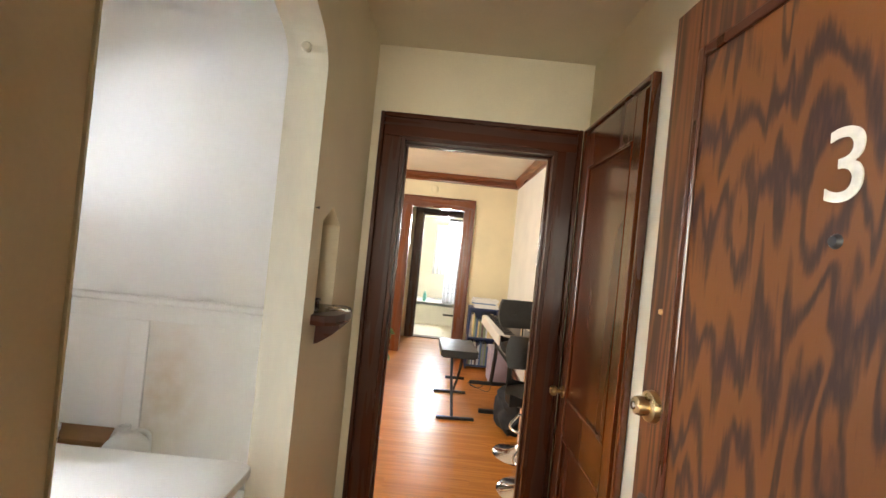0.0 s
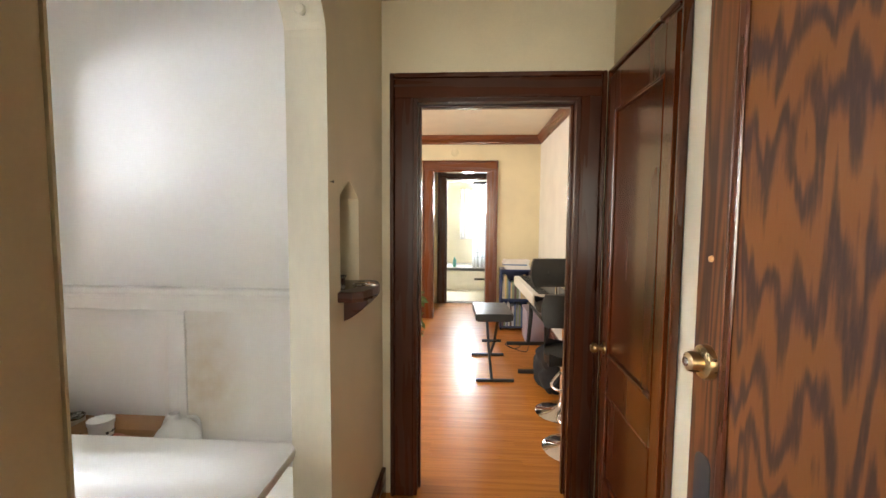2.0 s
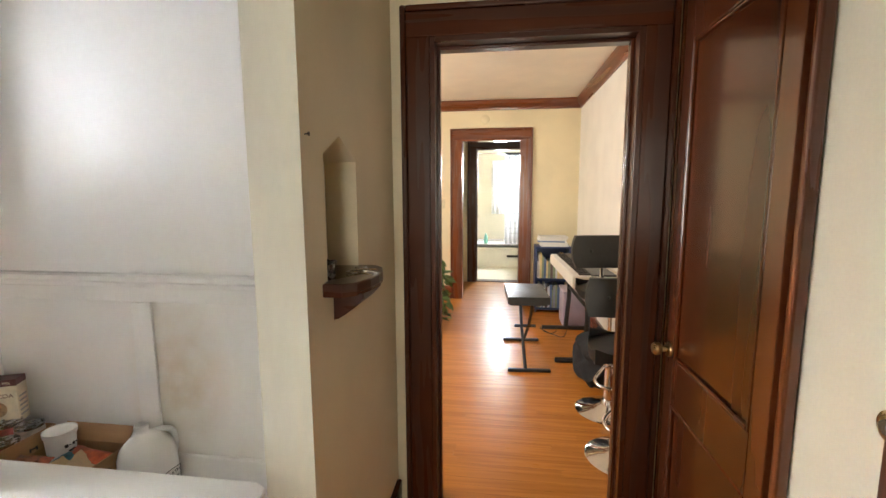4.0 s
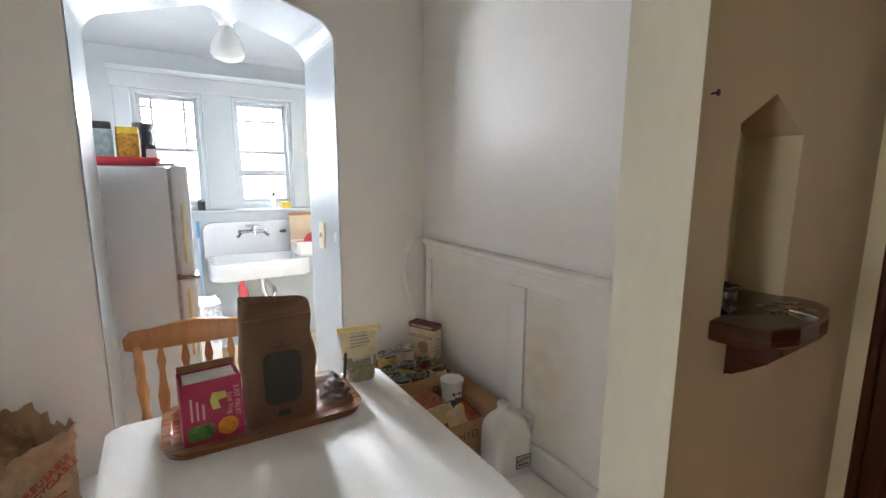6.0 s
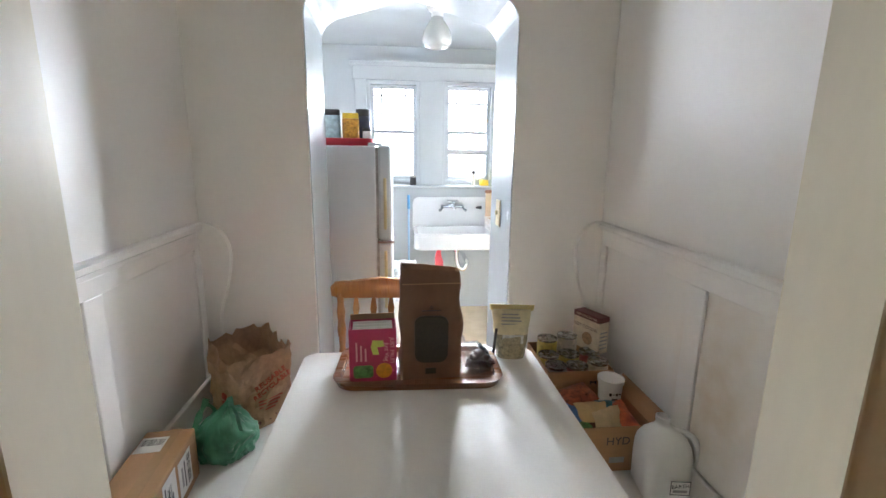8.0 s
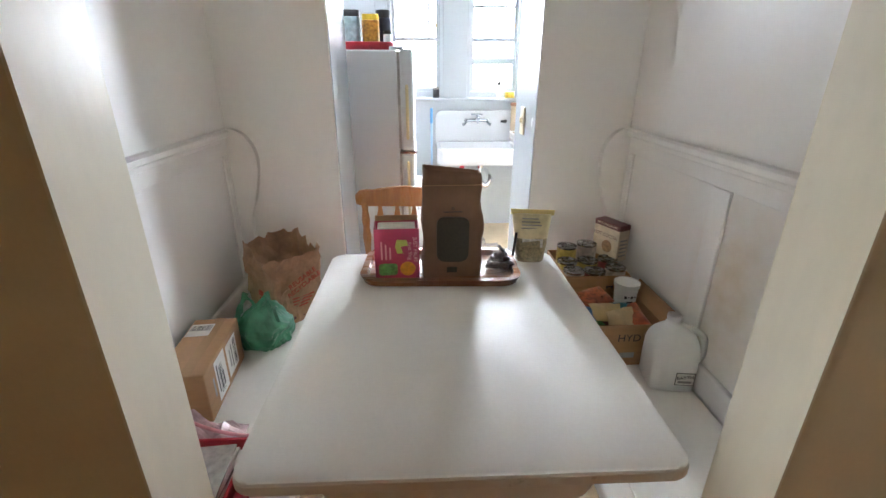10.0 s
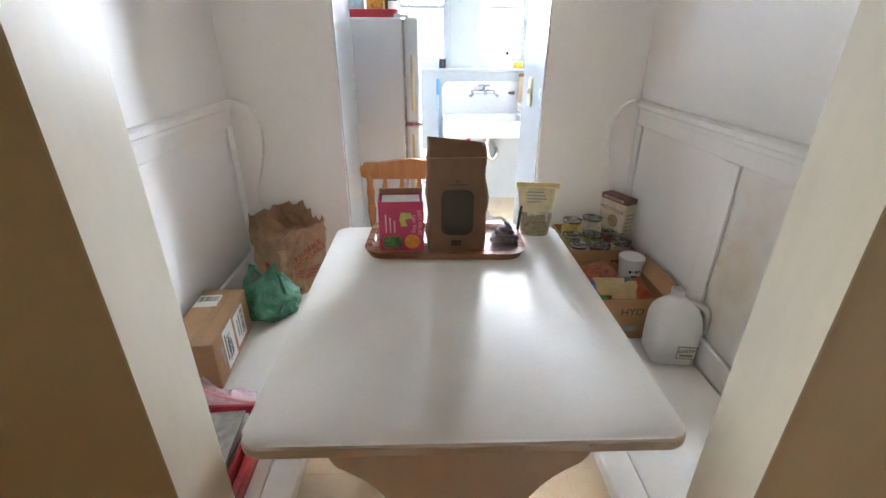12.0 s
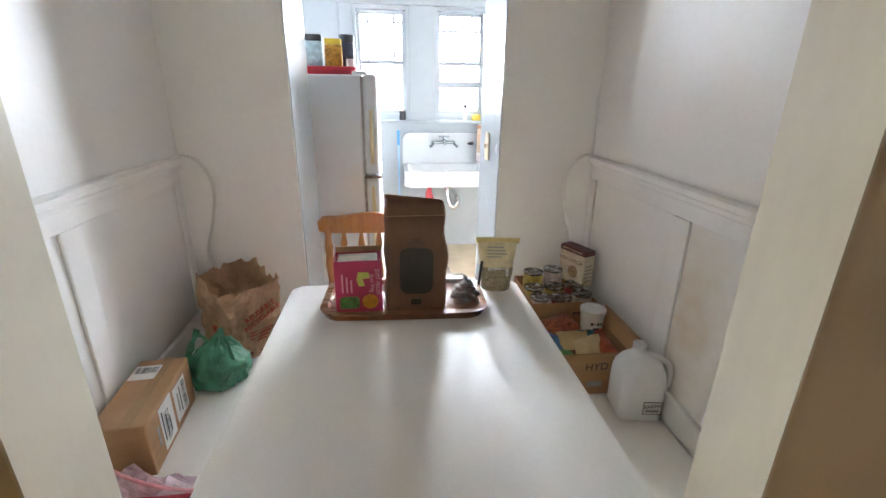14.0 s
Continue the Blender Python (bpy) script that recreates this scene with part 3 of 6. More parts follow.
def crown(bm, p, q, out):
    """A stepped cornice from p to q at height z; out points into the room."""
    prof = [(0, 2.40), (0.014, 2.40), (0.018, 2.425), (0.05, 2.47), (0.058, 2.495), (0.058, 2.519), (0, 2.519)]
    d = Vector((*out, 0))
    a = [bm.verts.new(Vector((*p, 0)) + d * o + Vector((0, 0, z))) for o, z in prof]
    b = [bm.verts.new(Vector((*q, 0)) + d * o + Vector((0, 0, z))) for o, z in prof]
    n = len(prof)
    for i in range(n):
        bm.faces.new((a[i], a[(i + 1) % n], b[(i + 1) % n], b[i]))
    bm.faces.new(a)
    bm.faces.new(b)


bm = bmesh.new()
crown(bm, (-2.6, 6.134), (1.364, 6.134), (0, -1))
crown(bm, (1.364, 2.342), (1.364, 6.134), (-1, 0))
structure("trim_crown", bm, LIT_TRIM_H, "mahogany crown moulding under the living room ceiling, room light put into its redder tone", "crown moulding")


def baseboard(x0, x1, y0, y1, material, label, h=0.17):
    t = thing("baseboard", (0, 0, 0), label, "baseboard", kind="structure")
    part("board", box(x0, x1, y0, y1, 0, h, 0.004), material, t)
    return t


baseboard(-2.6, FX0 - 0.135, 6.112, 6.134, LIT_TRIM_H, "tall mahogany baseboard, room light put into its redder tone")
baseboard(FX1 + 0.135, 1.364, 6.112, 6.134, LIT_TRIM_H, "tall mahogany baseboard, room light put into its redder tone")
baseboard(1.342, 1.364, 2.36, 6.11, LIT_TRIM_H, "tall mahogany baseboard, room light put into its redder tone")
baseboard(0.001, 0.022, 1.42, 2.17, TRIM_H, "dark mahogany foyer baseboard", 0.16)
baseboard(1.078, 1.099, 0.95, 1.435, TRIM_H, "dark mahogany foyer baseboard", 0.16)

# ---- entrance door, standing open ----


def raised_panel_door(t, w, h, th, stile, rails, m_stile, m_rail, m_panel, inset=0.012, mould=0.016, m_mould=None):
    """Stiles and rails with sunk panels; the leaf lies in x 0..w, its thickness in y 0..th."""
    part("stile", box(0, stile, 0, th, 0, h, 0.003), m_stile, t)
    part("stile", box(w - stile, w, 0, th, 0, h, 0.003), m_stile, t)
    for z0, z1 in rails:
        part("rail", box(stile, w - stile, 0.0005, th - 0.0005, z0, z1, 0.002), m_rail, t)
    for (a, b), (c, d) in zip(rails, rails[1:]):
        part("panel", box(stile - 0.005, w - stile + 0.005, inset, th - inset, b - 0.005, c + 0.005), m_panel, t)
        for side in (0, 1):
            ya, yb = (0.0, inset) if side == 0 else (th - inset, th)
            bm = bmesh.new()
            box(stile, stile + mould, ya - 0.002 + 0.002 * side, yb + 0.002 * side, b, c, 0.004, bm)
            box(w - stile - mould, w - stile, ya - 0.002 + 0.002 * side, yb + 0.002 * side, b, c, 0.004, bm)
            box(stile + mould, w - stile - mould, ya - 0.002 + 0.002 * side, yb + 0.002 * side, b, b + mould, 0.004, bm)
            box(stile + mould, w - stile - mould, ya - 0.002 + 0.002 * side, yb + 0.002 * side, c - mould, c, 0.004, bm)
            part("moulding", bm, m_mould or TRIM, t)


def knob_profile(r):
    return [(0, 0.064), (r * 0.6, 0.063), (r * 0.95, 0.054), (r, 0.046), (r * 0.9, 0.036), (r * 0.45, 0.028), (r * 0.42, 0.012), (r * 1.15, 0.010), (r * 1.25, 0.004), (r * 1.25, 0.0), (0, 0)]


# hinge at the frame; the leaf swings in and stands almost square to the wall
DOOR_W = 0.86
door = thing("door_entrance", (1.022, 0.158, 0.008), "open entrance door of stained fir plywood with a white number", "door", 90 + 3.0, kind="structure")
raised_panel_door(door, DOOR_W, 2.045, 0.044, 0.098, [(0, 0.22), (1.925, 2.045)], FIR_STILE, FIR_STILE, FIR, 0.006, 0.024)
FACE = Matrix(((-1, 0, 0, 0), (0, 0, 1, 0), (0, 1, 0, 0), (0, 0, 0, 1)))  # writing on a face that looks along +y
lettering("3", 0.150, mat("worn_number_paint", (0.55, 0.52, 0.44), 0.6, 0.15, 40.0), door, Matrix.Translation((0.400, 0.0395, 1.60)) @ FACE, "number", 0.0012)


def turned_y(profile, at, y, n=28):
    """A turned body whose axis runs along +y from the face at y."""
    b = lathe(profile, n)
    for v in b.verts:
        v.co = Vector((at[0] + v.co.x, y + v.co.z, at[1] + v.co.y))
    return b


kn = part("door_knob", turned_y([(0, 0.046), (0.012, 0.046), (0.020, 0.042), (0.022, 0.034), (0.021, 0.018), (0.034, 0.014), (0.036, 0.006), (0.036, 0), (0, 0)], (DOOR_W - 0.055, 1.13), 0.044), BRASS, door, "worn brass deadbolt knob", True)
part("key_cylinder", turned_y([(0, 0.003), (0.009, 0.003), (0.010, 0.0), (0, 0)], (DOOR_W - 0.055, 1.13), 0.090), STEEL, kn, "steel keyhole", True)
part("lock_plate", extrude(rounded_rect(DOOR_W - 0.085, DOOR_W - 0.03, 0.77, 0.93, 0.02), "y", 0.044, 0.047, 0.001), BLACKMETAL, door, "dark old lock plate")
part("screw", turned_y([(0, 0.006), (0.006, 0.004), (0.007, 0), (0, 0)], (DOOR_W - 0.05, 1.345), 0.044, 12), BRASS, door, "small brass screw", True)
part("door_viewer", turned_y([(0, 0.006), (0.007, 0.006), (0.010, 0.002), (0.011, 0), (0, 0)], (0.405, 1.50), 0.038, 16), BLACKMETAL, door, "dark peephole", True)

# ---- closet door on the east wall ----
casing("trim_closet", "x", 1.099, -0.020, 1.480, 2.142, 2.075, 0.042, CLOSET, CLOSET, "dark mahogany casing of the closet door")
closet = thing("door_closet", (1.098, 1.482, 0.01), "closed mahogany closet door with two sunk panels", "door", 90, kind="structure")
raised_panel_door(closet, 0.658, 2.06, 0.03, 0.075, [(0, 0.2), (0.62, 0.79), (1.90, 2.06)], CLOSET, CLOSET, CLOSET, 0.010, 0.014, CLOSET)
part("door_knob", turned_y(knob_profile(0.024), (0.618, 0.815), 0.030), BRASS, closet, "brass knob", True)

# ---- niche shelf and what lies on it ----
shelf = thing("niche_shelf", (0, 1.605, 1.165), "dark wooden niche shelf on a scrolled bracket", "wall shelf")
pts = [(-0.098, -0.105), (0.0, -0.105), (0.0, -0.15), (0.05, -0.15), (0.08, -0.12), (0.098, -0.06), (0.104, 0.0), (0.098, 0.06), (0.08, 0.12), (0.05, 0.15), (0.0, 0.15), (0.0, 0.13), (-0.098, 0.13)]
part("board", extrude(pts, "z", -0.020, 0.016, 0.004), TRIM_H, shelf)
br = [(0.0005, -0.0205), (0.085, -0.0205), (0.085, -0.036), (0.074, -0.042), (0.066, -0.056), (0.03, -0.083), (0.012, -0.09), (0.0005, -0.098)]
part("bracket", extrude(br, "y", -0.085, 0.085, 0.003), TRIM_H, shelf)
keys = thing("key_bunch", (0.0, 1.585, 1.1815), "bunch of brass keys on a ring", "keys")
part("ring", tube([(0.03 + 0.02 * math.cos(a), 0.02 + 0.02 * math.sin(a), 0.004) for a in [i * 0.524 for i in range(13)]], 0.0016, 6), STEEL, keys, "", True)
for i in range(5):
    bm = extrude([(0, -0.010), (0.012, -0.011), (0.02, -0.004), (0.06, -0.004), (0.06, 0.003), (0.02, 0.004), (0.012, 0.011), (0, 0.010)], "z", 0.0 + i * 0.003, 0.0025 + i * 0.003)
    bmesh.ops.transform(bm, matrix=pose(0.035, 0.03, 0.0, 0, 6, -60 + 34 * i), verts=bm.verts)
    part("key", bm, BRASS if i % 2 else STEEL, keys)
cup = thing("small_tin", (-0.03, 1.535, 1.1815), "small round metal tin", "tin")
part("body", lathe([(0, 0), (0.03, 0), (0.032, 0.004), (0.032, 0.038), (0.030, 0.038), (0.029, 0.006), (0, 0.006)], 24), STEEL, cup, "", True)
part("string_coil", tube([(0.035 * math.cos(a) * (1 - 0.03 * a), 0.03 * math.sin(a), 0.041 + 0.003 * math.sin(a * 2.3)) for a in [i * 0.4 for i in range(40)]], 0.0022, 6), BLACKMETAL, cup, "dark coiled cord", True)
hook = thing("wall_hook", (-0.06, 1.358, 2.03), "small white painted hook on the arch lining", "hook")
bm = lathe([(0, 0.046), (0.012, 0.044), (0.017, 0.036), (0.012, 0.024), (0.009, 0.010), (0.022, 0.005), (0.024, 0), (0, 0)], 16)
for v in bm.verts:
    v.co = Vector((v.co.x, -v.co.z, v.co.y))
part("stem", bm, JAMB, hook, "", True)
nail = thing("nail", (0.0, 1.39, 1.54), "small rusty nail in the wall corner", "nail")
bm = tube([(-0.01, 0, 0), (0.009, 0, 0.001), (0.0092, 0, 0.001), (0.011, 0, 0.001)], [0.0016, 0.0016, 0.005, 0.005], 8)
part("shank", bm, BLACKMETAL, nail)

# ---- nook woodwork ----


def wainscot(name, y, out, label):
    """Chair rail, stiles, rails and base on a nook wall; out is +1 or -1, into the nook."""
    t = thing(name, (0, 0, 0), label, "wainscot", kind="structure")

    def slab(nm, x0, x1, d, z0, z1, bev=0.003):
        lo, hi = sorted((y + out * 0.0005, y + out * d))
        part(nm, box(x0, x1, lo, hi, z0, z1, bev), TRIM_W, t)
    X0, X1 = -1.372, -0.122
    prof = [(0, 1.105), (0.012, 1.105), (0.014, 1.118), (0.026, 1.126), (0.028, 1.142), (0.02, 1.148), (0.0, 1.15)]
    part("chair_rail", extrude([(y + out * (d + 0.0004), z) for d, z in prof], "x", X0, X1, 0.001), TRIM_W, t)
    slab("top_rail", X0, X1, 0.010, 1.055, 1.105)
    for x0, x1 in ((X0, X0 + 0.075), (-0.765, -0.69), (X1 - 0.075, X1)):
        slab("stile", x0, x1, 0.010, 0.53, 1.055)
    slab("base_board", X0, X1, 0.018, 0.441, 0.53, 0.005)
    return t


wainscot("wainscot_north", 1.693, -1, "white painted panelled wainscot with a moulded chair rail")
wainscot("wainscot_south", 0.068, 1, "white painted panelled wainscot with a moulded chair rail")


def end_board(name, y, out):
    """The scrolled board where the bench back meets the kitchen wall."""
    line = [(0.0, 1.150), (0.035, 1.148), (0.075, 1.125), (0.105, 1.075), (0.113, 1.02), (0.105, 0.95), (0.085, 0.87), (0.062, 0.80), (0.055, 0.72), (0.065, 0.64), (0.10, 0.55), (0.16, 0.48), (0.22, 0.441), (0.0, 0.441)]
    fine = [(p.x, p.y) for p in curve_pts([(a, b, 0) for a, b in line[:-1]], 5)] + [line[-1]]
    t = thing(name, (0, 0, 0), "white painted scrolled end board of the bench back", "bench end", kind="structure")
    part("board", extrude([(y + out * (a + 0.001), z) for a, z in fine], "x", -1.3725, -1.338, 0.006), WHITE, t, "", True)


end_board("trim_bench_end", 1.6915, -1)
end_board("trim_bench_end", 0.0695, 1)


def bench(name, y_wall, y_front, out, label):
    t = thing(name, (0, 0, 0), label, "bench")
    ys = lambda a, b: sorted((a, b))
    rail = 0.072
    a, b = ys(y_front, y_front + out * rail)
    part("front_rail", box(-1.371, -0.004, a, b, 0.405, 0.446, 0.008, seg=3), TRIM_W, t)
    a, b = ys(y_front + out * (rail + 0.002), y_wall - out * 0.020)
    part("lid", box(-1.371, -0.122, a, b, 0.412, 0.440, 0.003), TRIM_W, t)
    if out > 0:
        part("lid_end", box(-0.1215, -0.004, y_front + rail + 0.002, 1.358, 0.412, 0.440, 0.003), TRIM_W, t)
    a, b = ys(y_front + out * 0.30, y_front + out * 0.32)
    part("front_board", box(-1.371, -0.122, a, b, 0, 0.405), TRIM_W, t)
    a, b = ys(y_front + out * 0.321, y_wall - out * 0.001)
    part("end_panel", box(-0.142, -0.122, a, b, 0.0, 0.405, 0.002), TRIM_W, t)
    return t


bench("bench", 1.693, 1.255, 1, "white painted built-in bench with a hinged lid, goods standing on it")
bench("bench", 0.068, 0.537, -1, "white painted built-in bench cluttered with bags and boxes")

# nook table
TY0, TY1, TX0, TX1, TZ = 0.518, 1.298, -1.045, -0.078, 0.742
TC = (TY0 + TY1) / 2
table = thing("nook_table", (0, TC, 0), "white enamelled nook table with scuffed rounded edges", "table")
bm = extrude(rounded_rect(TX0, TX1, TY0 - TC, TY1 - TC, 0.035), "z", TZ - 0.0275, TZ, 0.006)
top = part("tabletop", bm, TABLE, table, "", True)
bm = extrude(rounded_rect(TX0 - 0.0012, TX1 + 0.0012, TY0 - TC - 0.0012, TY1 - TC + 0.0012, 0.036), "z", TZ - 0.0255, TZ - 0.007, 0.003)
part("edge_band", bm, TABLE_EDGE, top, "chipped painted edge", True)


def pedestal(x0, x1):
    half = [(0.278, TZ - 0.029), (0.276, 0.68), (0.270, 0.657), (0.262, 0.643), (0.252, 0.630), (0.250, 0.622), (0.225, 0.608), (0.198, 0.590), (0.172, 0.560), (0.148, 0.524), (0.125, 0.48), (0.107, 0.435), (0.093, 0.377), (0.087, 0.313), (0.092, 0.25), (0.115, 0.18), (0.16, 0.125), (0.21, 0.09), (0.25, 0.075), (0.25, 0.0)]
    pts = [(a * 0.93 - 0.007, z) for a, z in half] + [(-0.007 - a * 0.93, z) for a, z in reversed(half)]
    part("pedestal_board", extrude(pts, "x", x0, x1, 0.002), GREYPANEL, table)


pedestal(-0.155, -0.13)
pedestal(-0.97, -0.945)
part("stretcher", box(-0.945, -0.155, -0.012, 0.012, 0.12, 0.22, 0.003), GREYPANEL, table)
part("apron", box(-0.945, -0.155, -0.02, 0.02, TZ - 0.09, TZ - 0.029, 0.002), GREYPANEL, table)

# ---- on the table ----
tray = thing("serving_tray", (-0.90, 0.897, TZ), "wood-grain serving tray holding tea and coffee", "tray", -2)
outer, innr = rounded_rect(-0.135, 0.135, -0.252, 0.252, 0.06, 6), rounded_rect(-0.117, 0.117, -0.234, 0.234, 0.05, 6)


def loft(levels, close_low, close_high):
    b = bmesh.new()
    rr = [[b.verts.new(p) for p in lv] for lv in levels]
    for p, q in zip(rr, rr[1:]):
        for i in range(len(p)):
            b.faces.new((p[i], p[(i + 1) % len(p)], q[(i + 1) % len(p)], q[i]))
    if close_low:
        b.faces.new(rr[0])
    if close_high:
        b.faces.new(rr[-1])
    return b


base_ring = [(p[0] * 0.94, p[1] * 0.97, 0.0005) for p in outer]
well_ring = [(p[0] * 0.97, p[1] * 0.985, 0.008) for p in innr]
part("bottom", loft([base_ring, [(p[0] * 0.945, p[1] * 0.972, 0.004) for p in outer], well_ring], True, True), TRAYWOOD, tray, "", True)
part("rim", loft([[(p[0] * 0.95, p[1] * 0.975, 0.0045) for p in outer], [(*p, 0.020) for p in outer], [(p[0] * 1.02, p[1] * 1.01, 0.025) for p in outer], [(*p, 0.0255) for p in innr], [(p[0] * 0.97, p[1] * 0.985, 0.0083) for p in innr]], False, False), TRAYWOOD, tray, "raised rounded rim", True)
TB = TZ + 0.0085


def open_carton(t, w, d, h, m, flap, flap_m):
    """A box without its lid: four walls, a bottom and flaps that stand up; w along y, d along x."""
    bm = box(-d / 2, d / 2, -w / 2, w / 2, 0, 0.003)
    box(d / 2 - 0.002, d / 2, -w / 2, w / 2, 0.003, h, 0, bm)
    box(-d / 2, -d / 2 + 0.002, -w / 2, w / 2, 0.003, h, 0, bm)
    box(-d / 2 + 0.002, d / 2 - 0.002, -w / 2, -w / 2 + 0.002, 0.003, h, 0, bm)
    box(-d / 2 + 0.002, d / 2 - 0.002, w / 2 - 0.002, w / 2, 0.003, h, 0, bm)
    b = part("body", bm, m, t)
    if flap:
        for s, lean in ((-1, 12),):
            bm = box(-0.001, 0.001, -w / 2 + 0.002, w / 2 - 0.002, 0, flap, 0)
            bmesh.ops.transform(bm, matrix=pose(s * (d / 2 - 0.001), 0, h, 0, -s * lean, 0), verts=bm.verts)
            part("flap", bm, flap_m, t)
    return b


ONX = Matrix(((0, 0, 1, 0), (1, 0, 0, 0), (0, 1, 0, 0), (0, 0, 0, 1)))  # writing on a face that looks along +x
ONZ = Matrix(((0, -1, 0, 0), (1, 0, 0, 0), (0, 0, 1, 0), (0, 0, 0, 1)))  # writing on a top, read from +x
tea = thing("tea_carton", (-0.862, 0.757, TB), "open magenta carton of fruit tea bags", "carton", 3)
body = open_carton(tea, 0.138, 0.085, 0.165, PINK, 0.02, KRAFT_L)
fx = 0.0428
part("fruit_print", extrude(rounded_rect(-0.058, 0.0, 0.012, 0.052, 0.01), "x", fx - 0.0004, fx + 0.0003), GREENP, body, "green fruit picture")
bm = lathe([(0, 0), (0.024, 0), (0.024, 0.0006), (0, 0.0006)], 24)
bmesh.ops.transform(bm, matrix=Matrix.Translation((fx, 0.032, 0.033)) @ ONX, verts=bm.verts)
part("orange_print", bm, ORANGEP, body, "orange slice picture")
part("lime_print", extrude([(0.0, 0.085), (0.018, 0.085), (0.012, 0.108), (0.034, 0.11), (0.03, 0.128), (0.0, 0.13), (-0.006, 0.108)], "x", fx - 0.0003, fx + 0.0003), LIME, body, "lime cup picture")
for k in range(3):
    part("print_line", box(fx - 0.0003, fx + 0.0003, -0.05 + 0.013 * k, -0.045 + 0.013 * k, 0.065, 0.125 - 0.01 * k), PINK_L, body)
UP = ONX @ pose(0, 0, 0, 0, 0, -90)
lettering("JUST FRUIT", 0.017, PINK_L, body, Matrix.Translation((fx, 0.056, 0.095)) @ UP, "lettering", 0.0003)
lettering("Just Veg", 0.018, PINK_L, body, Matrix.Translation((fx, 0.040, 0.092)) @ UP, "lettering", 0.0003)
for k in range(9):
    part("tea_bag", box(-0.034 + 0.008 * k, -0.031 + 0.008 * k, -0.058, 0.058, 0.004, 0.158 + 0.005 * ((k * 7) % 3), 0.001), PAPER, tea)

# the brown paper bag with a window
coffee = thing("paper_bag", (-0.875, 0.930, TB), "tall brown paper bag with a window, its top open", "paper bag", 2)
bm = bmesh.new()
W, D, Hh = 0.184, 0.105, 0.335
rings, nz = [], 14
for k in range(nz + 1):
    z = Hh * k / nz
    f = 1.0 + 0.03 * math.sin(k * 1.1) - 0.06 * (k / nz) ** 2
    dd = D * (1.0 - 0.35 * (k / nz) ** 2)
    ring = []
    for px, py in rounded_rect(-dd / 2, dd / 2, -W / 2 * f, W / 2 * f, 0.012, 3):
        zz = z
        if k == nz:
            zz += 0.010 * math.sin(py * 55) - (0.022 if abs(py - 0.03) < 0.035 and px > 0 else 0)
        ring.append(bm.verts.new((px + 0.004 * math.sin(z * 60 + py * 40), py, zz)))
    rings.append(ring)
for p, q in zip(rings, rings[1:]):
    for i in range(len(p)):
        bm.faces.new((p[i], p[(i + 1) % len(p)], q[(i + 1) % len(p)], q[i]))
bm.faces.new(rings[0])
rumple(bm, 0.006, 11, 3.0, 0.01)
rumple(bm, 0.0025, 40, 5.0, 0.01)
cb = part("body", bm, KRAFT, coffee, "", True)
m = cb.modifiers.new("thickness", "SOLIDIFY")
m.thickness = 0.0015
bm = extrude(rounded_rect(-0.05, 0.05, 0.055, 0.20, 0.024), "x", 0.0505, 0.0575, 0.002)
rumple(bm, 0.003, 11, 3.0)
part("window", bm, DARKWIN, cb, "dark clear window showing grounds")
part("print_mark", box(0.0535, 0.056, -0.018, 0.014, 0.018, 0.036), DARKWIN, cb)
part("print_mark", box(0.049, 0.0535, -0.028, 0.028, 0.2155, 0.217), INK, cb)
lettering("o", 0.02, INK, cb, Matrix.Translation((0.0520, 0, 0.228)) @ ONX, "lettering", 0.0006)
part("fold_line", box(0.045, 0.0495, -0.085, 0.085, 0.296, 0.298), KRAFT_L, cb)

fruit = thing("fruit_packet", (-0.89, 1.068, TB), "clear plastic packet of dark dried fruit", "packet")
rnd = random.Random(21)
for k in range(12):
    bm = bmesh.new()
    bmesh.ops.create_icosphere(bm, subdivisions=2, radius=0.015)
    a, r = k * 2.4, 0.008 * math.sqrt(k + 0.5)
    lift = 0.016 + (0.020 if k < 5 else 0.0) + (0.012 if k < 2 else 0.0)
    for v in bm.verts:
        v.co = Vector((v.co.x * 1.0 + r * math.cos(a), v.co.y * 1.25 + 0.024 + r * 1.25 * math.sin(a), max(0.001, v.co.z * 0.9 + lift)))
    part("dried_fruit", rumple(bm, 0.006, 70, 2.0 + k, 0.002), DATE, fruit, "dark dried fruit", True)
bm = bmesh.new()
bmesh.ops.create_icosphere(bm, subdivisions=4, radius=1.0)
for v in bm.verts:
    c = v.co.copy()
    up = max(0.0, c.z)
    spread_out = 1.0 - 0.45 * up
    lean = -0.022 * up * (1 if c.y < 0 else -0.2)
    fold = 1 + 0.30 * noise.noise(c * 3.1) - 0.22 * abs(noise.noise(c * 6.5 + Vector((2, 5, 1))))
    peak = 0.095 if c.y < -0.15 else 0.070
    v.co = Vector((c.x * 0.056 * spread_out * fold, c.y * 0.068 * spread_out * fold + lean, max(0.001, 0.018 + c.z * peak * fold)))
fl = part("wrapper", bm, FILM, fruit, "crinkled clear film")
fl.visible_shadow = False
bm = tube([(-0.012 + 0.004 * i, 0.020 + 0.004 * math.sin(i) + 0.002 * i, 0.070 + 0.004 * math.sin(i * 1.7)) for i in range(8)], 0.005, 6)
part("clip", bm, BLACKMETAL, fruit, "dark twist tie")
pen = thing("marker_pen", (-0.955, 1.148, TZ + 0.001), "dark pen leaning at the pouch", "pen")
part("barrel", tube([(0.0, 0, 0.0), (-0.004, 0.006, 0.05), (-0.008, 0.012, 0.105)], 0.005, 10), BLACKMETAL, pen, "", True)

pouch = thing("stand_up_pouch", (-0.985, 1.215, TZ), "clear yellow-topped stand-up pouch half full of grain", "pouch", -8)


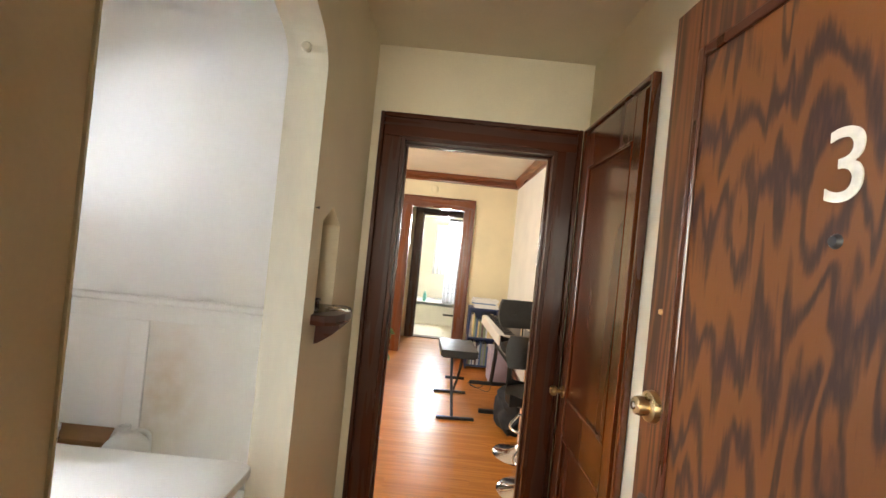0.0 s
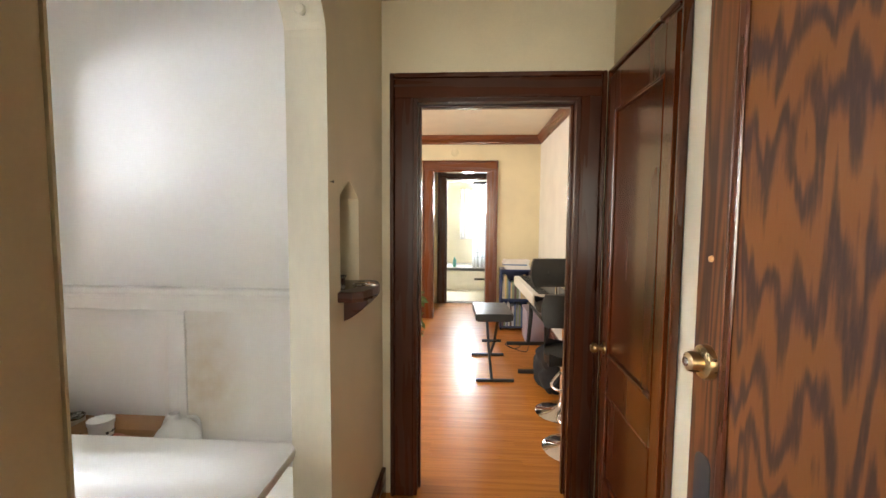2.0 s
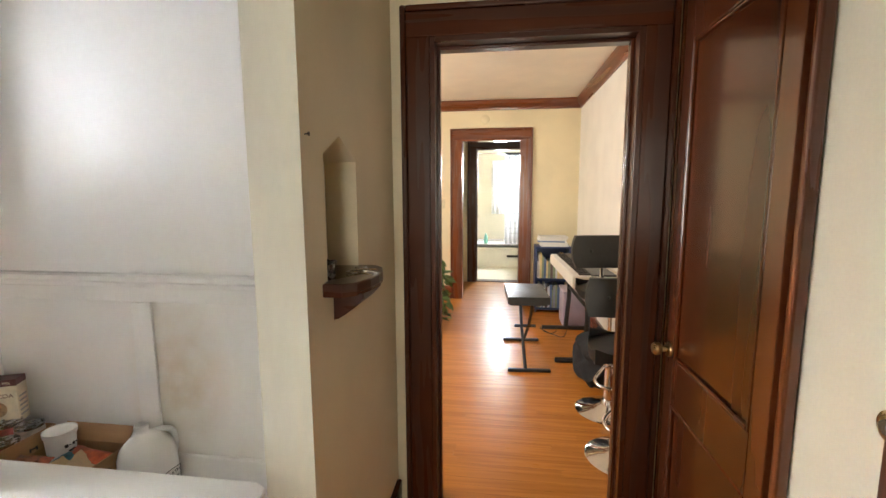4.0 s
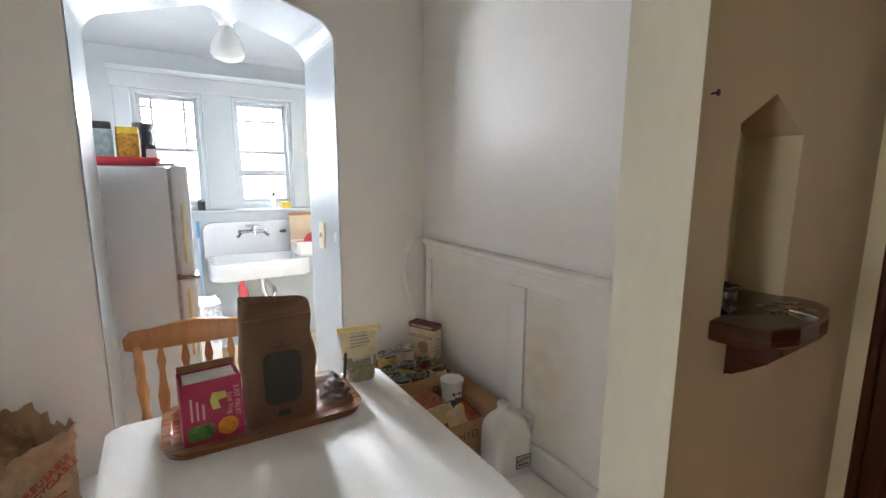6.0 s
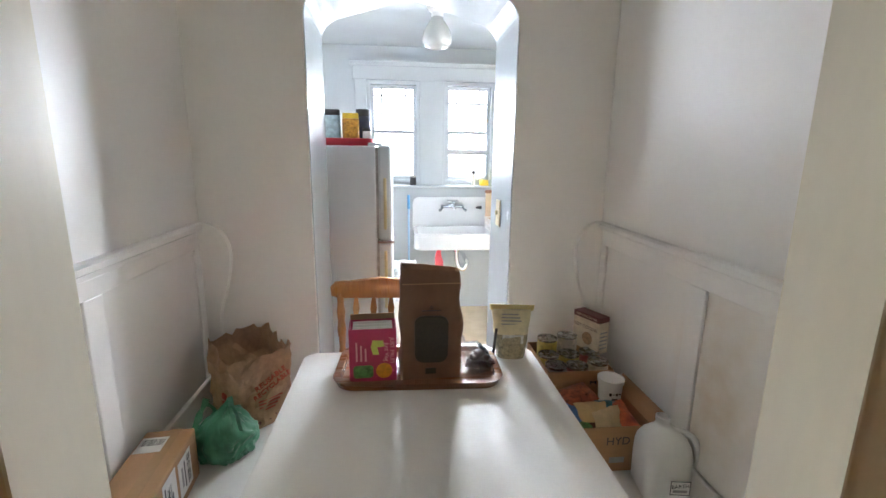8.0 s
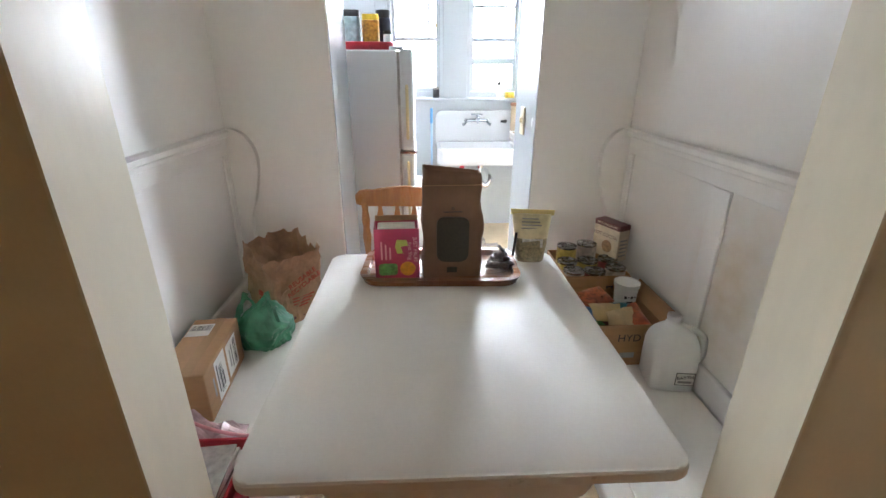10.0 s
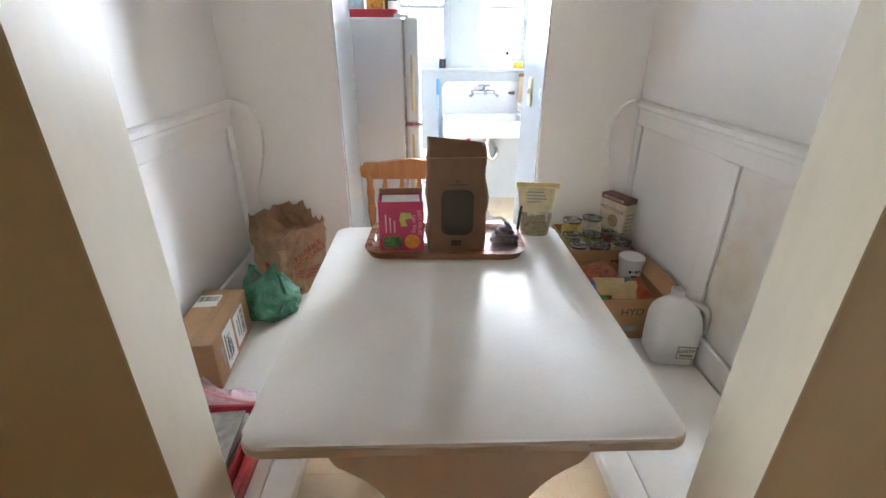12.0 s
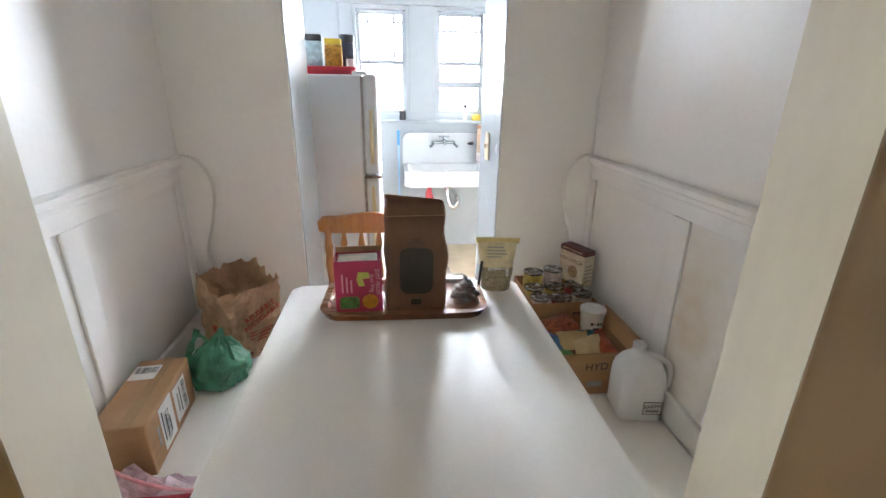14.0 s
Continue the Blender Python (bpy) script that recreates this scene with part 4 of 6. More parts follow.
def pouch_body(z0, z1, w0, w1, d0, d1, seed, amount=0.004):
    b = bmesh.new()
    rr = []
    for k in range(9):
        f = k / 8
        z = z0 + (z1 - z0) * f
        w, d = w0 + (w1 - w0) * f, d0 + (d1 - d0) * f
        rr.append([b.verts.new((px, py, z)) for px, py in rounded_rect(-d / 2, d / 2, -w / 2, w / 2, min(d, w) * 0.45, 4)])
    for p, q in zip(rr, rr[1:]):
        for i in range(len(p)):
            b.faces.new((p[i], p[(i + 1) % len(p)], q[(i + 1) % len(p)], q[i]))
    b.faces.new(rr[0])
    b.faces.new(rr[-1])
    return rumple(b, amount, 30, seed, z0 + 0.004)


part("filled_base", pouch_body(0.001, 0.085, 0.098, 0.118, 0.075, 0.062, 4.0), GRAIN, pouch, "grain seen through film", True)
part("upper_film", pouch_body(0.085, 0.168, 0.118, 0.132, 0.062, 0.034, 6.0), mat("pale_yellow_film", (0.70, 0.62, 0.40), 0.3, 0.15, 25.0, 0.5, 70), pouch, "pale crinkled film", True)
part("zip_top", pouch_body(0.165, 0.182, 0.148, 0.150, 0.022, 0.006, 9.0, 0.003), YELLOWP, pouch, "yellow folded zip top", True)
for k in range(5):
    part("print_line", box(0.028 - 0.003 * k / 2, 0.030 - 0.003 * k / 2, -0.035, 0.02 + 0.006 * (k % 3), 0.155 - 0.012 * k, 0.159 - 0.012 * k), CROCK, pouch)
part("label_print", box(0.029, 0.032, -0.03, 0.04, 0.055, 0.085), mat("pale_label_print", (0.6, 0.6, 0.55), 0.5, 0.3, 80.0), pouch)

# ---- on the south bench ----
SEAT = 0.440
shop = thing("shopping_bag", (-1.165, 0.292, SEAT), "crumpled brown paper shopping bag with torn rim and red print", "paper bag", 44)
bm = bmesh.new()
W, D, Hh, nz = 0.225, 0.185, 0.285, 12
rings = []
for k in range(nz + 1):
    f = k / nz
    ring = []
    base = rounded_rect(-D / 2, D / 2, -W / 2, W / 2, 0.012, 3)
    dense = []
    for a, b in zip(base, base[1:] + base[:1]):
        steps = 10 if math.dist(a, b) > 0.05 else 1
        dense += [(a[0] + (b[0] - a[0]) * s / steps, a[1] + (b[1] - a[1]) * s / steps) for s in range(steps)]
    for i, (px, py) in enumerate(dense):
        tear = (0.030 * max(0, noise.noise(Vector((px * 34, py * 34, 4.0)))) + 0.022 * noise.noise(Vector((px * 110, py * 110, 1.0)))) * (f ** 6) + 0.016 * (f ** 4) * math.exp(-((py + 0.01) / 0.05) ** 2) * (1 if px > 0.05 else 0)
        ring.append(bm.verts.new((px * (1 + 0.10 * f), py * (1 + 0.04 * f), Hh * f - tear + (0.022 * f * (1 if px < 0 else 0)))))
    rings.append(ring)
for p, q in zip(rings, rings[1:]):
    for i in range(len(p)):
        bm.faces.new((p[i], p[(i + 1) % len(p)], q[(i + 1) % len(p)], q[i]))
bm.faces.new(rings[0])
rumple(bm, 0.018, 7, 2.0, 0.02)
rumple(bm, 0.014, 22, 7.0, 0.02)
rumple(bm, 0.006, 60, 3.0, 0.02)
sb = part("body", bm, mat("worn_kraft_paper", (0.43, 0.27, 0.165), 0.78, 0.2, 16.0, 0.9, 70), shop)
m = sb.modifiers.new("thickness", "SOLIDIFY")
m.thickness = 0.0018
for txt, yy, zz, sz, rot in (("REUSABLE", 0.045, 0.165, 0.028, 22), ("RECYCLABLE", 0.05, 0.138, 0.026, 22)):
    bm_m = Matrix.Translation((0.108, yy - 0.03, zz + 0.02)) @ ONX @ pose(0, 0, 0, 0, 0, rot)
    lettering(txt, sz, REDINK, sb, bm_m, "lettering", 0.002)
for k in range(3):
    part("print_mark", box(0.03, 0.058, -0.127, -0.119, 0.08 + 0.03 * k, 0.10 + 0.03 * k, 0.003), REDINK, sb)
for k in range(4):
    part("print_bar", box(0.096, 0.1015, -0.03, 0.06 - 0.01 * k, 0.105 - 0.012 * k, 0.109 - 0.012 * k), REDINK, sb)
for k in range(5):
    bm = box(0.091, 0.099, -0.04 + 0.022 * k, -0.024 + 0.022 * k, 0.02 + 0.006 * (k % 2), 0.045 - 0.004 * (k % 3), 0.003)
    part("print_mark", rumple(bm, 0.006, 50, k), BROWNP, sb)

gbag = thing("plastic_bag", (-0.955, 0.262, SEAT), "crumpled green plastic carrier bag tied at the top", "plastic bag")
bm = bmesh.new()
bmesh.ops.create_icosphere(bm, subdivisions=5, radius=1.0)
for v in bm.verts:
    z = v.co.z
    f = 1.0 if z < 0.2 else max(0.12, 1 - (z - 0.2) * 1.15)
    crease = 1 + 0.16 * abs(noise.noise(v.co * 2.6)) - 0.10 * abs(noise.noise(v.co * 7 + Vector((3, 1, 2))))
    v.co = Vector((v.co.x * 0.088 * f * crease, v.co.y * 0.105 * f * crease + (0.015 * max(0, z)), max(0.001, 0.068 + z * (0.12 if z > 0 else 0.095) * crease)))
rumple(bm, 0.016, 13, 12.0, 0.004)
rumple(bm, 0.005, 34, 5.0, 0.004)
part("body", bm, GREENBAG, gbag, "", True)
for s in (-1, 1):
    bm = bmesh.new()
    line = curve_pts([(0.0, 0.01 * s, 0.14), (0.01, 0.03 * s, 0.19), (0.015, 0.026 * s, 0.205), (0.02, 0.042 * s, 0.17), (0.045, 0.066 * s, 0.11)], 6)
    lo = [bm.verts.new(p + Vector((0, 0, 0))) for p in line]
    hi = [bm.verts.new(p + Vector((0.012, 0.014 * s, 0.010 + 0.006 * math.sin(i)))) for i, p in enumerate(line)]
    for i in range(len(line) - 1):
        bm.faces.new((lo[i], lo[i + 1], hi[i + 1], hi[i]))
    o = part("handle", rumple(bm, 0.006, 40, 2.0 * s), GREENBAG, gbag)
    m = o.modifiers.new("thickness", "SOLIDIFY")
    m.thickness = 0.001

carton = thing("shipping_box", (-0.70, 0.166, SEAT), "closed brown cardboard shipping box with white labels", "cardboard box", 5)
part("body", box(-0.155, 0.155, -0.066, 0.066, 0, 0.158, 0.004), CARD, carton)
part("tape", box(-0.156, 0.156, 0.0, 0.03, 0.1578, 0.1588), mat("clear_brown_tape", (0.42, 0.27, 0.15), 0.18, 0.08, 12.0, 0.1), carton, "shiny tape strip")


def barcode(t, at, u, v, w, h, nrm, seed):
    """Dark bars on a label; at is a corner, u and v span it."""
    rnd = random.Random(seed)
    u, v, at = Vector(u), Vector(v), Vector(at)
    nrm = Vector(nrm)
    x = 0.0
    bm = bmesh.new()
    while x < w:
        bw = rnd.choice((0.0012, 0.0022, 0.0032))
        q = [bm.verts.new(at + u * a + v * b + nrm * 0.0004) for a, b in ((x, 0), (min(x + bw, w), 0), (min(x + bw, w), h), (x, h))]
        bm.faces.new(q)
        x += bw + rnd.choice((0.0012, 0.002, 0.003))
    part("barcode", bm, INK, t)


lb = part("label_sheet", box(-0.10, -0.012, 0.0655, 0.0668, 0.025, 0.135), PAPER, carton, "white address label")
barcode(lb, (-0.09, 0.0668, 0.035), (0, 0, 1), (1, 0, 0), 0.09, 0.022, (0, 1, 0), 1)
part("print_bar", box(-0.055, -0.05, 0.0666, 0.0672, 0.04, 0.12), INK, lb)
part("print_bar", box(-0.04, -0.03, 0.0666, 0.0672, 0.05, 0.11), CROCK, lb)
part("print_bar", box(0.10, 0.11, 0.0666, 0.0672, 0.05, 0.11), CROCK, lb)
lb = part("label_sheet", box(0.005, 0.085, 0.0655, 0.0668, 0.015, 0.145), PAPER, carton, "white address label")
barcode(lb, (0.065, 0.0668, 0.03), (0, 0, 1), (-1, 0, 0), 0.09, 0.03, (0, 1, 0), 2)
for k in range(3):
    part("print_bar", box(0.07 - 0.02 * k, 0.076 - 0.02 * k, 0.0666, 0.0672, 0.04, 0.13 - 0.02 * k), INK, lb)
lb = part("label_sheet", box(-0.12, -0.05, -0.06, 0.01, 0.1575, 0.1590), PAPER, carton, "white label on the lid")
barcode(lb, (-0.11, -0.055, 0.1590), (0, 1, 0), (1, 0, 0), 0.06, 0.03, (0, 0, 1), 3)

zipbag = thing("zip_bag", (-0.488, 0.250, SEAT), "clear zip bag with a pink closure", "plastic bag", 4)
bm = grid_box(-0.042, 0.040, -0.11, 0.10, 0, 0.05, 11)
for v in bm.verts:
    r = max(abs(v.co.x) / 0.042, abs(v.co.y + 0.005) / 0.105)
    fold = 1.0 + 0.9 * noise.noise(v.co * 22) + 0.5 * noise.noise(v.co * 55)
    v.co.z *= max(0.06, 1 - r ** 3) * max(0.3, fold) * (1.0 + 1.3 * max(0.0, -v.co.y / 0.1))
rumple(bm, 0.010, 26, 3.0, 0.003)
part("film", bm, mat("cloudy_film", (0.64, 0.47, 0.53), 0.22, 0.25, 20.0, 0.4, 60), zipbag, "cloudy crinkled pink film")
line = curve_pts([(-0.02, -0.10, 0.11), (0.01, -0.05, 0.085), (0.03, 0.02, 0.060), (0.03, 0.08, 0.034), (0.02, 0.135, 0.012)], 8)
bm = tube(line, 0.0045, 8)
for v in bm.verts:
    v.co.z = max(0.001, (v.co.z - 0.02) * 1.1 + 0.024)
part("closure", bm, PINKFILM, zipbag, "pink zip strip", True)
redbox = thing("letter_tray", (-0.29, 0.315, SEAT), "red plastic letter tray filled with papers", "letter tray", 1)
part("bottom", box(-0.145, 0.125, -0.15, 0.115, 0, 0.008, 0.002), REDP, redbox)
for x0, x1, y0, y1, z1 in ((-0.145, -0.137, -0.15, 0.115, 0.055), (0.117, 0.125, -0.15, 0.115, 0.055), (-0.137, 0.117, -0.15, -0.142, 0.055), (-0.137, 0.117, 0.080, 0.088, 0.055)):
    part("wall", box(x0, x1, y0, y1, 0.008, z1, 0.002), REDP, redbox)
part("lip", box(-0.137, 0.117, 0.094, 0.115, 0.008, 0.040, 0.004), REDP, redbox)
rnd = random.Random(4)
for k in range(7):
    bm = box(-0.125, 0.105, -0.115, 0.06, 0.0085 + 0.006 * k, 0.0125 + 0.006 * k)
    bmesh.ops.rotate(bm, verts=bm.verts, cent=(0, 0, 0), matrix=Matrix.Rotation(radians(rnd.uniform(-4, 4)), 3, "Z"))
    part("paper_sheet", bm, PAPER if k % 3 else CROCK, redbox)
for k in range(4):
    bm = box(-0.09 + 0.05 * k, -0.06 + 0.05 * k, -0.10, 0.03 - 0.02 * k, 0.0490, 0.0494)
    bmesh.ops.rotate(bm, verts=bm.verts, cent=(0, 0, 0), matrix=Matrix.Rotation(radians(12), 3, "Z"))
    part("print_mark", bm, CROCK, redbox)

# ---- on the north bench ----


def carton_box(name, loc, w, d, h, label, rz=0.0, flap=0.0):
    """Open cardboard box; w along y, d along x."""
    t = thing(name, loc, label, "cardboard box", rz)
    bm = box(-d / 2, d / 2, -w / 2, w / 2, 0, 0.005)
    for x0, x1, y0, y1 in ((d / 2 - 0.004, d / 2, -w / 2, w / 2), (-d / 2, -d / 2 + 0.004, -w / 2, w / 2), (-d / 2 + 0.004, d / 2 - 0.004, -w / 2, -w / 2 + 0.004), (-d / 2 + 0.004, d / 2 - 0.004, w / 2 - 0.004, w / 2)):
        box(x0, x1, y0, y1, 0.005, h, 0.001, bm)
    part("body", bm, CARD, t)
    return t


canbox = carton_box("cardboard_box", (-1.165, 1.50, SEAT), 0.25, 0.27, 0.205, "brown cardboard box packed with food tins")
part("print_mark", box(0.1345, 0.1355, 0.035, 0.04, 0.12, 0.165), INK, canbox)
part("print_mark", box(0.1345, 0.1355, 0.055, 0.06, 0.12, 0.165), INK, canbox)
part("print_mark", box(0.1345, 0.1355, 0.04, 0.055, 0.158, 0.163), INK, canbox)


def tin(loc, r, h, band, tilt=0.0, label="food tin with a steel lid and a printed band"):
    t = thing("food_tin", loc, label, "tin can", 0, "tins in the box")
    t.matrix_world = pose(*loc, tilt, tilt * 0.4, loc[1] * 900)
    b = part("body", lathe([(0, 0), (r * 0.95, 0), (r, 0.003), (r, h - 0.004), (r * 1.02, h - 0.002), (r * 1.02, h), (r * 0.93, h), (r * 0.90, h - 0.004), (r * 0.6, h - 0.003), (r * 0.58, h - 0.0045), (0, h - 0.004)], 28), STEEL, t, "", True)
    part("paper_band", lathe([(r * 1.006, 0.006), (r * 1.006, h - 0.008)], 28), band, b, "printed paper band", True)
    part("ring_pull", tube([(r * 0.3 + 0.011 * math.cos(a), 0.011 * math.sin(a), h + 0.0005) for a in [i * 0.5236 for i in range(13)]], 0.0014, 6), STEEL, b)
    return t


YBAND = mat("yellow_tin_band", (0.50, 0.38, 0.09), 0.4, 0.3, 40.0)
PBAND = mat("pale_tin_band", (0.58, 0.50, 0.42), 0.4, 0.3, 40.0)
RBAND = mat("maroon_tin_band", (0.30, 0.07, 0.06), 0.4, 0.3, 40.0)
z0 = SEAT + 0.0055
for x, y, r, h, band, up in ((-1.078, 1.420, 0.040, 0.085, PBAND, 0.122), (-1.078, 1.502, 0.040, 0.085, RBAND, 0.118), (-1.080, 1.583, 0.038, 0.090, PBAND, 0.126), (-1.160, 1.419, 0.040, 0.085, YBAND, 0.126), (-1.160, 1.501, 0.040, 0.085, YBAND, 0.128), (-1.160, 1.582, 0.038, 0.090, RBAND, 0.128), (-1.243, 1.440, 0.040, 0.085, YBAND, 0.158), (-1.245, 1.523, 0.040, 0.090, PBAND, 0.162)):
    # each upper tin stands on a lower one
    tin((x, y, z0), r * 0.95, up - 0.001, PBAND, 0, "food tin in the lower layer of the box")
    tin((x, y, z0 + up), r, h, band)

cocoa = thing("cocoa_carton", (-1.185, 1.640, SEAT + 0.176), "maroon and cream carton of hot cocoa mix", "carton", -52)
cocoa.matrix_world = pose(-1.225, 1.612, SEAT + 0.207, 0, 0, -66)
part("body", box(-0.028, 0.028, -0.067, 0.067, 0, 0.150, 0.002), CREAMP, cocoa)
part("print_band", box(-0.0284, 0.0286, -0.0674, 0.0674, 0.128, 0.1506, 0.002), BROWNP, cocoa, "maroon top band")
lettering("HOT COCOA MIX", 0.013, CREAMP, cocoa, Matrix.Translation((0.0288, 0, 0.139)) @ ONX, "lettering", 0.0003)
lettering("HOT COCOA", 0.020, BROWNP, cocoa, Matrix.Translation((0.0284, -0.005, 0.095)) @ ONX, "lettering", 0.0003)
bm = lathe([(0, 0), (0.026, 0), (0.026, 0.0006), (0, 0.0006)], 24)
bmesh.ops.transform(bm, matrix=Matrix.Translation((0.0280, 0.01, 0.05)) @ ONX, verts=bm.verts)
part("cup_print", bm, mat("cocoa_cup_print", (0.42, 0.26, 0.14), 0.5, 0.3, 60.0), cocoa)
for k in range(5):
    part("print_bar", box(-0.02, 0.02, 0.0668, 0.0674, 0.02 + 0.016 * k, 0.026 + 0.016 * k), CROCK, cocoa)

foodbox = carton_box("cardboard_box", (-0.893, 1.50, SEAT), 0.25, 0.262, 0.155, "brown cardboard box of packets and tubs", 0)
lettering("HYD", 0.038, INK, foodbox, Matrix.Translation((0.1312, 0.015, 0.105)) @ ONX, "lettering", 0.0004)
part("print_bar", box(0.1308, 0.1315, -0.01, 0.04, 0.03, 0.05), CROCK, foodbox)
part("filler", rumple(grid_box(-0.122, 0.122, -0.115, 0.115, 0.0055, 0.080, 6), 0.012, 14, 2.0, 0.01), KRAFT, foodbox, "crumpled paper filling")
bm = box(-0.128, 0.128, -0.002, 0.002, 0, 0.055)
bmesh.ops.transform(bm, matrix=pose(0, 0.1225, 0.154, -40, 0, 0), verts=bm.verts)
part("flap", bm, CARD, foodbox, "folded-out flap")
tub = thing("yogurt_tub", (-0.965, 1.580, SEAT + 0.120), "white plastic tub with dark printed drawing", "tub")
b = part("body", lathe([(0, 0), (0.034, 0), (0.037, 0.003), (0.042, 0.078), (0, 0.078)], 32), WHITEPLASTIC, tub, "", True)
part("lid", lathe([(0, 0.078), (0.045, 0.078), (0.0455, 0.090), (0.046, 0.093), (0.043, 0.090), (0, 0.090)], 32), WHITEPLASTIC, tub, "white lid", True)
for k in range(4):
    part("print_mark", box(0.0370 - 0.002 * abs(k - 1.5), 0.0415, -0.02 + 0.011 * k, -0.012 + 0.011 * k, 0.042 + 0.004 * (k % 2), 0.052 - 0.003 * (k % 2), 0.002), INK, b)
part("print_bar", box(0.037, 0.0398, -0.010, 0.010, 0.026, 0.031), INK, b)


def packet(name, loc, size, m, label, rx, ry, rz, seed, cat="packet"):
    t = thing(name, loc, label, cat)
    t.matrix_world = pose(*loc, rx, ry, rz)
    sx, sy, sz = size
    bm = grid_box(-sx / 2, sx / 2, -sy / 2, sy / 2, 0, sz, 5)
    for v in bm.verts:
        r = max(abs(v.co.x) / sx, abs(v.co.y) / sy) * 2
        v.co.z = sz / 2 + (v.co.z - sz / 2) * max(0.1, 1 - r ** 4)
    part("film", rumple(bm, 0.005, 32, seed), m, t, "", True)
    return t


packet("fruit_punnet", (-0.965, 1.455, SEAT + 0.135), (0.10, 0.13, 0.03), mat("red_dried_fruit", (0.32, 0.08, 0.03), 0.3, 0.5, 60.0, 0.4), "clear tray of red dried fruit slices", 8, 6, 15, 1.0)
packet("snack_packet", (-0.905, 1.445, SEAT + 0.118), (0.09, 0.11, 0.022), BLUEP, "crumpled blue foil snack packet in the box", -6, 12, 22, 2.0)
packet("snack_packet", (-0.900, 1.530, SEAT + 0.122), (0.08, 0.09, 0.02), mat("teal_packet", (0.05, 0.20, 0.24), 0.35, 0.4, 40.0, 0.2), "teal printed snack packet in the box", 5, 14, -14, 2.5)
packet("snack_packet", (-0.865, 1.475, SEAT + 0.142), (0.07, 0.15, 0.016), mat("kraft_envelope", (0.55, 0.40, 0.20), 0.6, 0.1, 20.0, 0.3), "tan paper packet leaning in the box", -14, 30, 14, 3.0)
packet("snack_packet", (-0.825, 1.505, SEAT + 0.140), (0.07, 0.15, 0.012), mat("pale_envelope", (0.64, 0.50, 0.30), 0.6, 0.1, 20.0, 0.3), "pale tan paper packet standing on edge", -18, 58, 16, 4.0)
packet("snack_packet", (-0.865, 1.582, SEAT + 0.118), (0.15, 0.055, 0.026), mat("orange_foil", (0.45, 0.09, 0.03), 0.35, 0.4, 30.0, 0.3), "orange foil snack packet in the box", 8, 8, 0, 5.0)
packet("snack_packet", (-0.815, 1.42, SEAT + 0.105), (0.08, 0.07, 0.022), GREENP, "small green snack packet in the box", 4, 8, 0, 6.0)
packet("snack_packet", (-0.970, 1.40, SEAT + 0.120), (0.07, 0.06, 0.022), mat("brown_wrapper", (0.16, 0.06, 0.02), 0.35, 0.4, 40.0, 0.3), "brown snack wrapper in the box", 4, -6, 20, 7.0)

jug = thing("water_jug", (-0.685, 1.612, SEAT), "empty translucent gallon jug with a small label", "jug", -8)
bm = bmesh.new()
prof = [(0.0, 0.064, 0.02), (0.006, 0.071, 0.026), (0.09, 0.073, 0.030), (0.145, 0.073, 0.034), (0.172, 0.070, 0.040), (0.192, 0.062, 0.042), (0.208, 0.050, 0.040), (0.220, 0.036, 0.031), (0.228, 0.024, 0.022), (0.234, 0.0205, 0.020), (0.244, 0.0205, 0.020), (0.246, 0.022, 0.0215), (0.258, 0.022, 0.0215), (0.260, 0.017, 0.0165)]
rings = []
for z, hw, r in prof:
    z, hw, r = z * 0.905, hw * 0.93, r * 0.93
    rings.append([bm.verts.new((px - 0.006 * (z > 0.2), py - 0.008 * (z > 0.2), z)) for px, py in rounded_rect(-hw, hw, -hw, hw, min(r, hw * 0.98), 5)])
for p, q in zip(rings, rings[1:]):
    for i in range(len(p)):
        bm.faces.new((p[i], p[(i + 1) % len(p)], q[(i + 1) % len(p)], q[i]))
bm.faces.new(rings[0])
jb = part("body", bm, JUG, jug, "", True)
part("handle", tube(curve_pts([(0.0, 0.020, 0.196), (0.014, 0.050, 0.194), (0.024, 0.078, 0.172), (0.026, 0.084, 0.118), (0.022, 0.066, 0.085)], 6), 0.0095, 12), JUG, jug, "hollow moulded handle", True)
lb = part("label_sheet", box(0.0672, 0.0682, 0.0, 0.056, 0.030, 0.075), PAPER, jug, "torn paper label")
lettering("EARTH", 0.016, INK, lb, Matrix.Translation((0.0684, 0.028, 0.058)) @ ONX @ pose(0, 0, 0, 0, 0, 8), "lettering", 0.0003)
part("print_bar", box(0.0680, 0.0686, 0.008, 0.048, 0.038, 0.046), CROCK, lb)
for a, b2, c, d in ((0.0, 0.002, 0.030, 0.075), (0.054, 0.056, 0.030, 0.075), (0.0, 0.056, 0.073, 0.075), (0.0, 0.056, 0.030, 0.032)):
    part("print_bar", box(0.0680, 0.0686, a, b2, c, d), INK, lb)

# ---- chair in the archway ----
chair = thing("dining_chair", (-1.42, 0.76, 0), "varnished pine dining chair with turned spindles", "chair", -3)
# the chair faces the table (+x); its back stands to the west
HW, SZ = 0.19, 0.44
sp = rounded_rect(-0.02, 0.40, -0.205, 0.205, 0.06, 5)
part("seat", extrude(sp, "z", SZ - 0.034, SZ, 0.008), PINE, chair, "", True)
rail_line = [(-0.225, 0.845), (-0.222, 0.805), (-0.19, 0.795), (0.19, 0.795), (0.222, 0.805), (0.225, 0.845), (0.205, 0.868), (0.165, 0.872), (0.125, 0.866), (0.08, 0.882), (0.0, 0.888), (-0.08, 0.882), (-0.125, 0.866), (-0.165, 0.872), (-0.205, 0.868)]
bm = extrude([(a, z) for a, z in rail_line], "x", -0.075, -0.050, 0.006)
part("crest_rail", bm, PINE, chair, "", True)
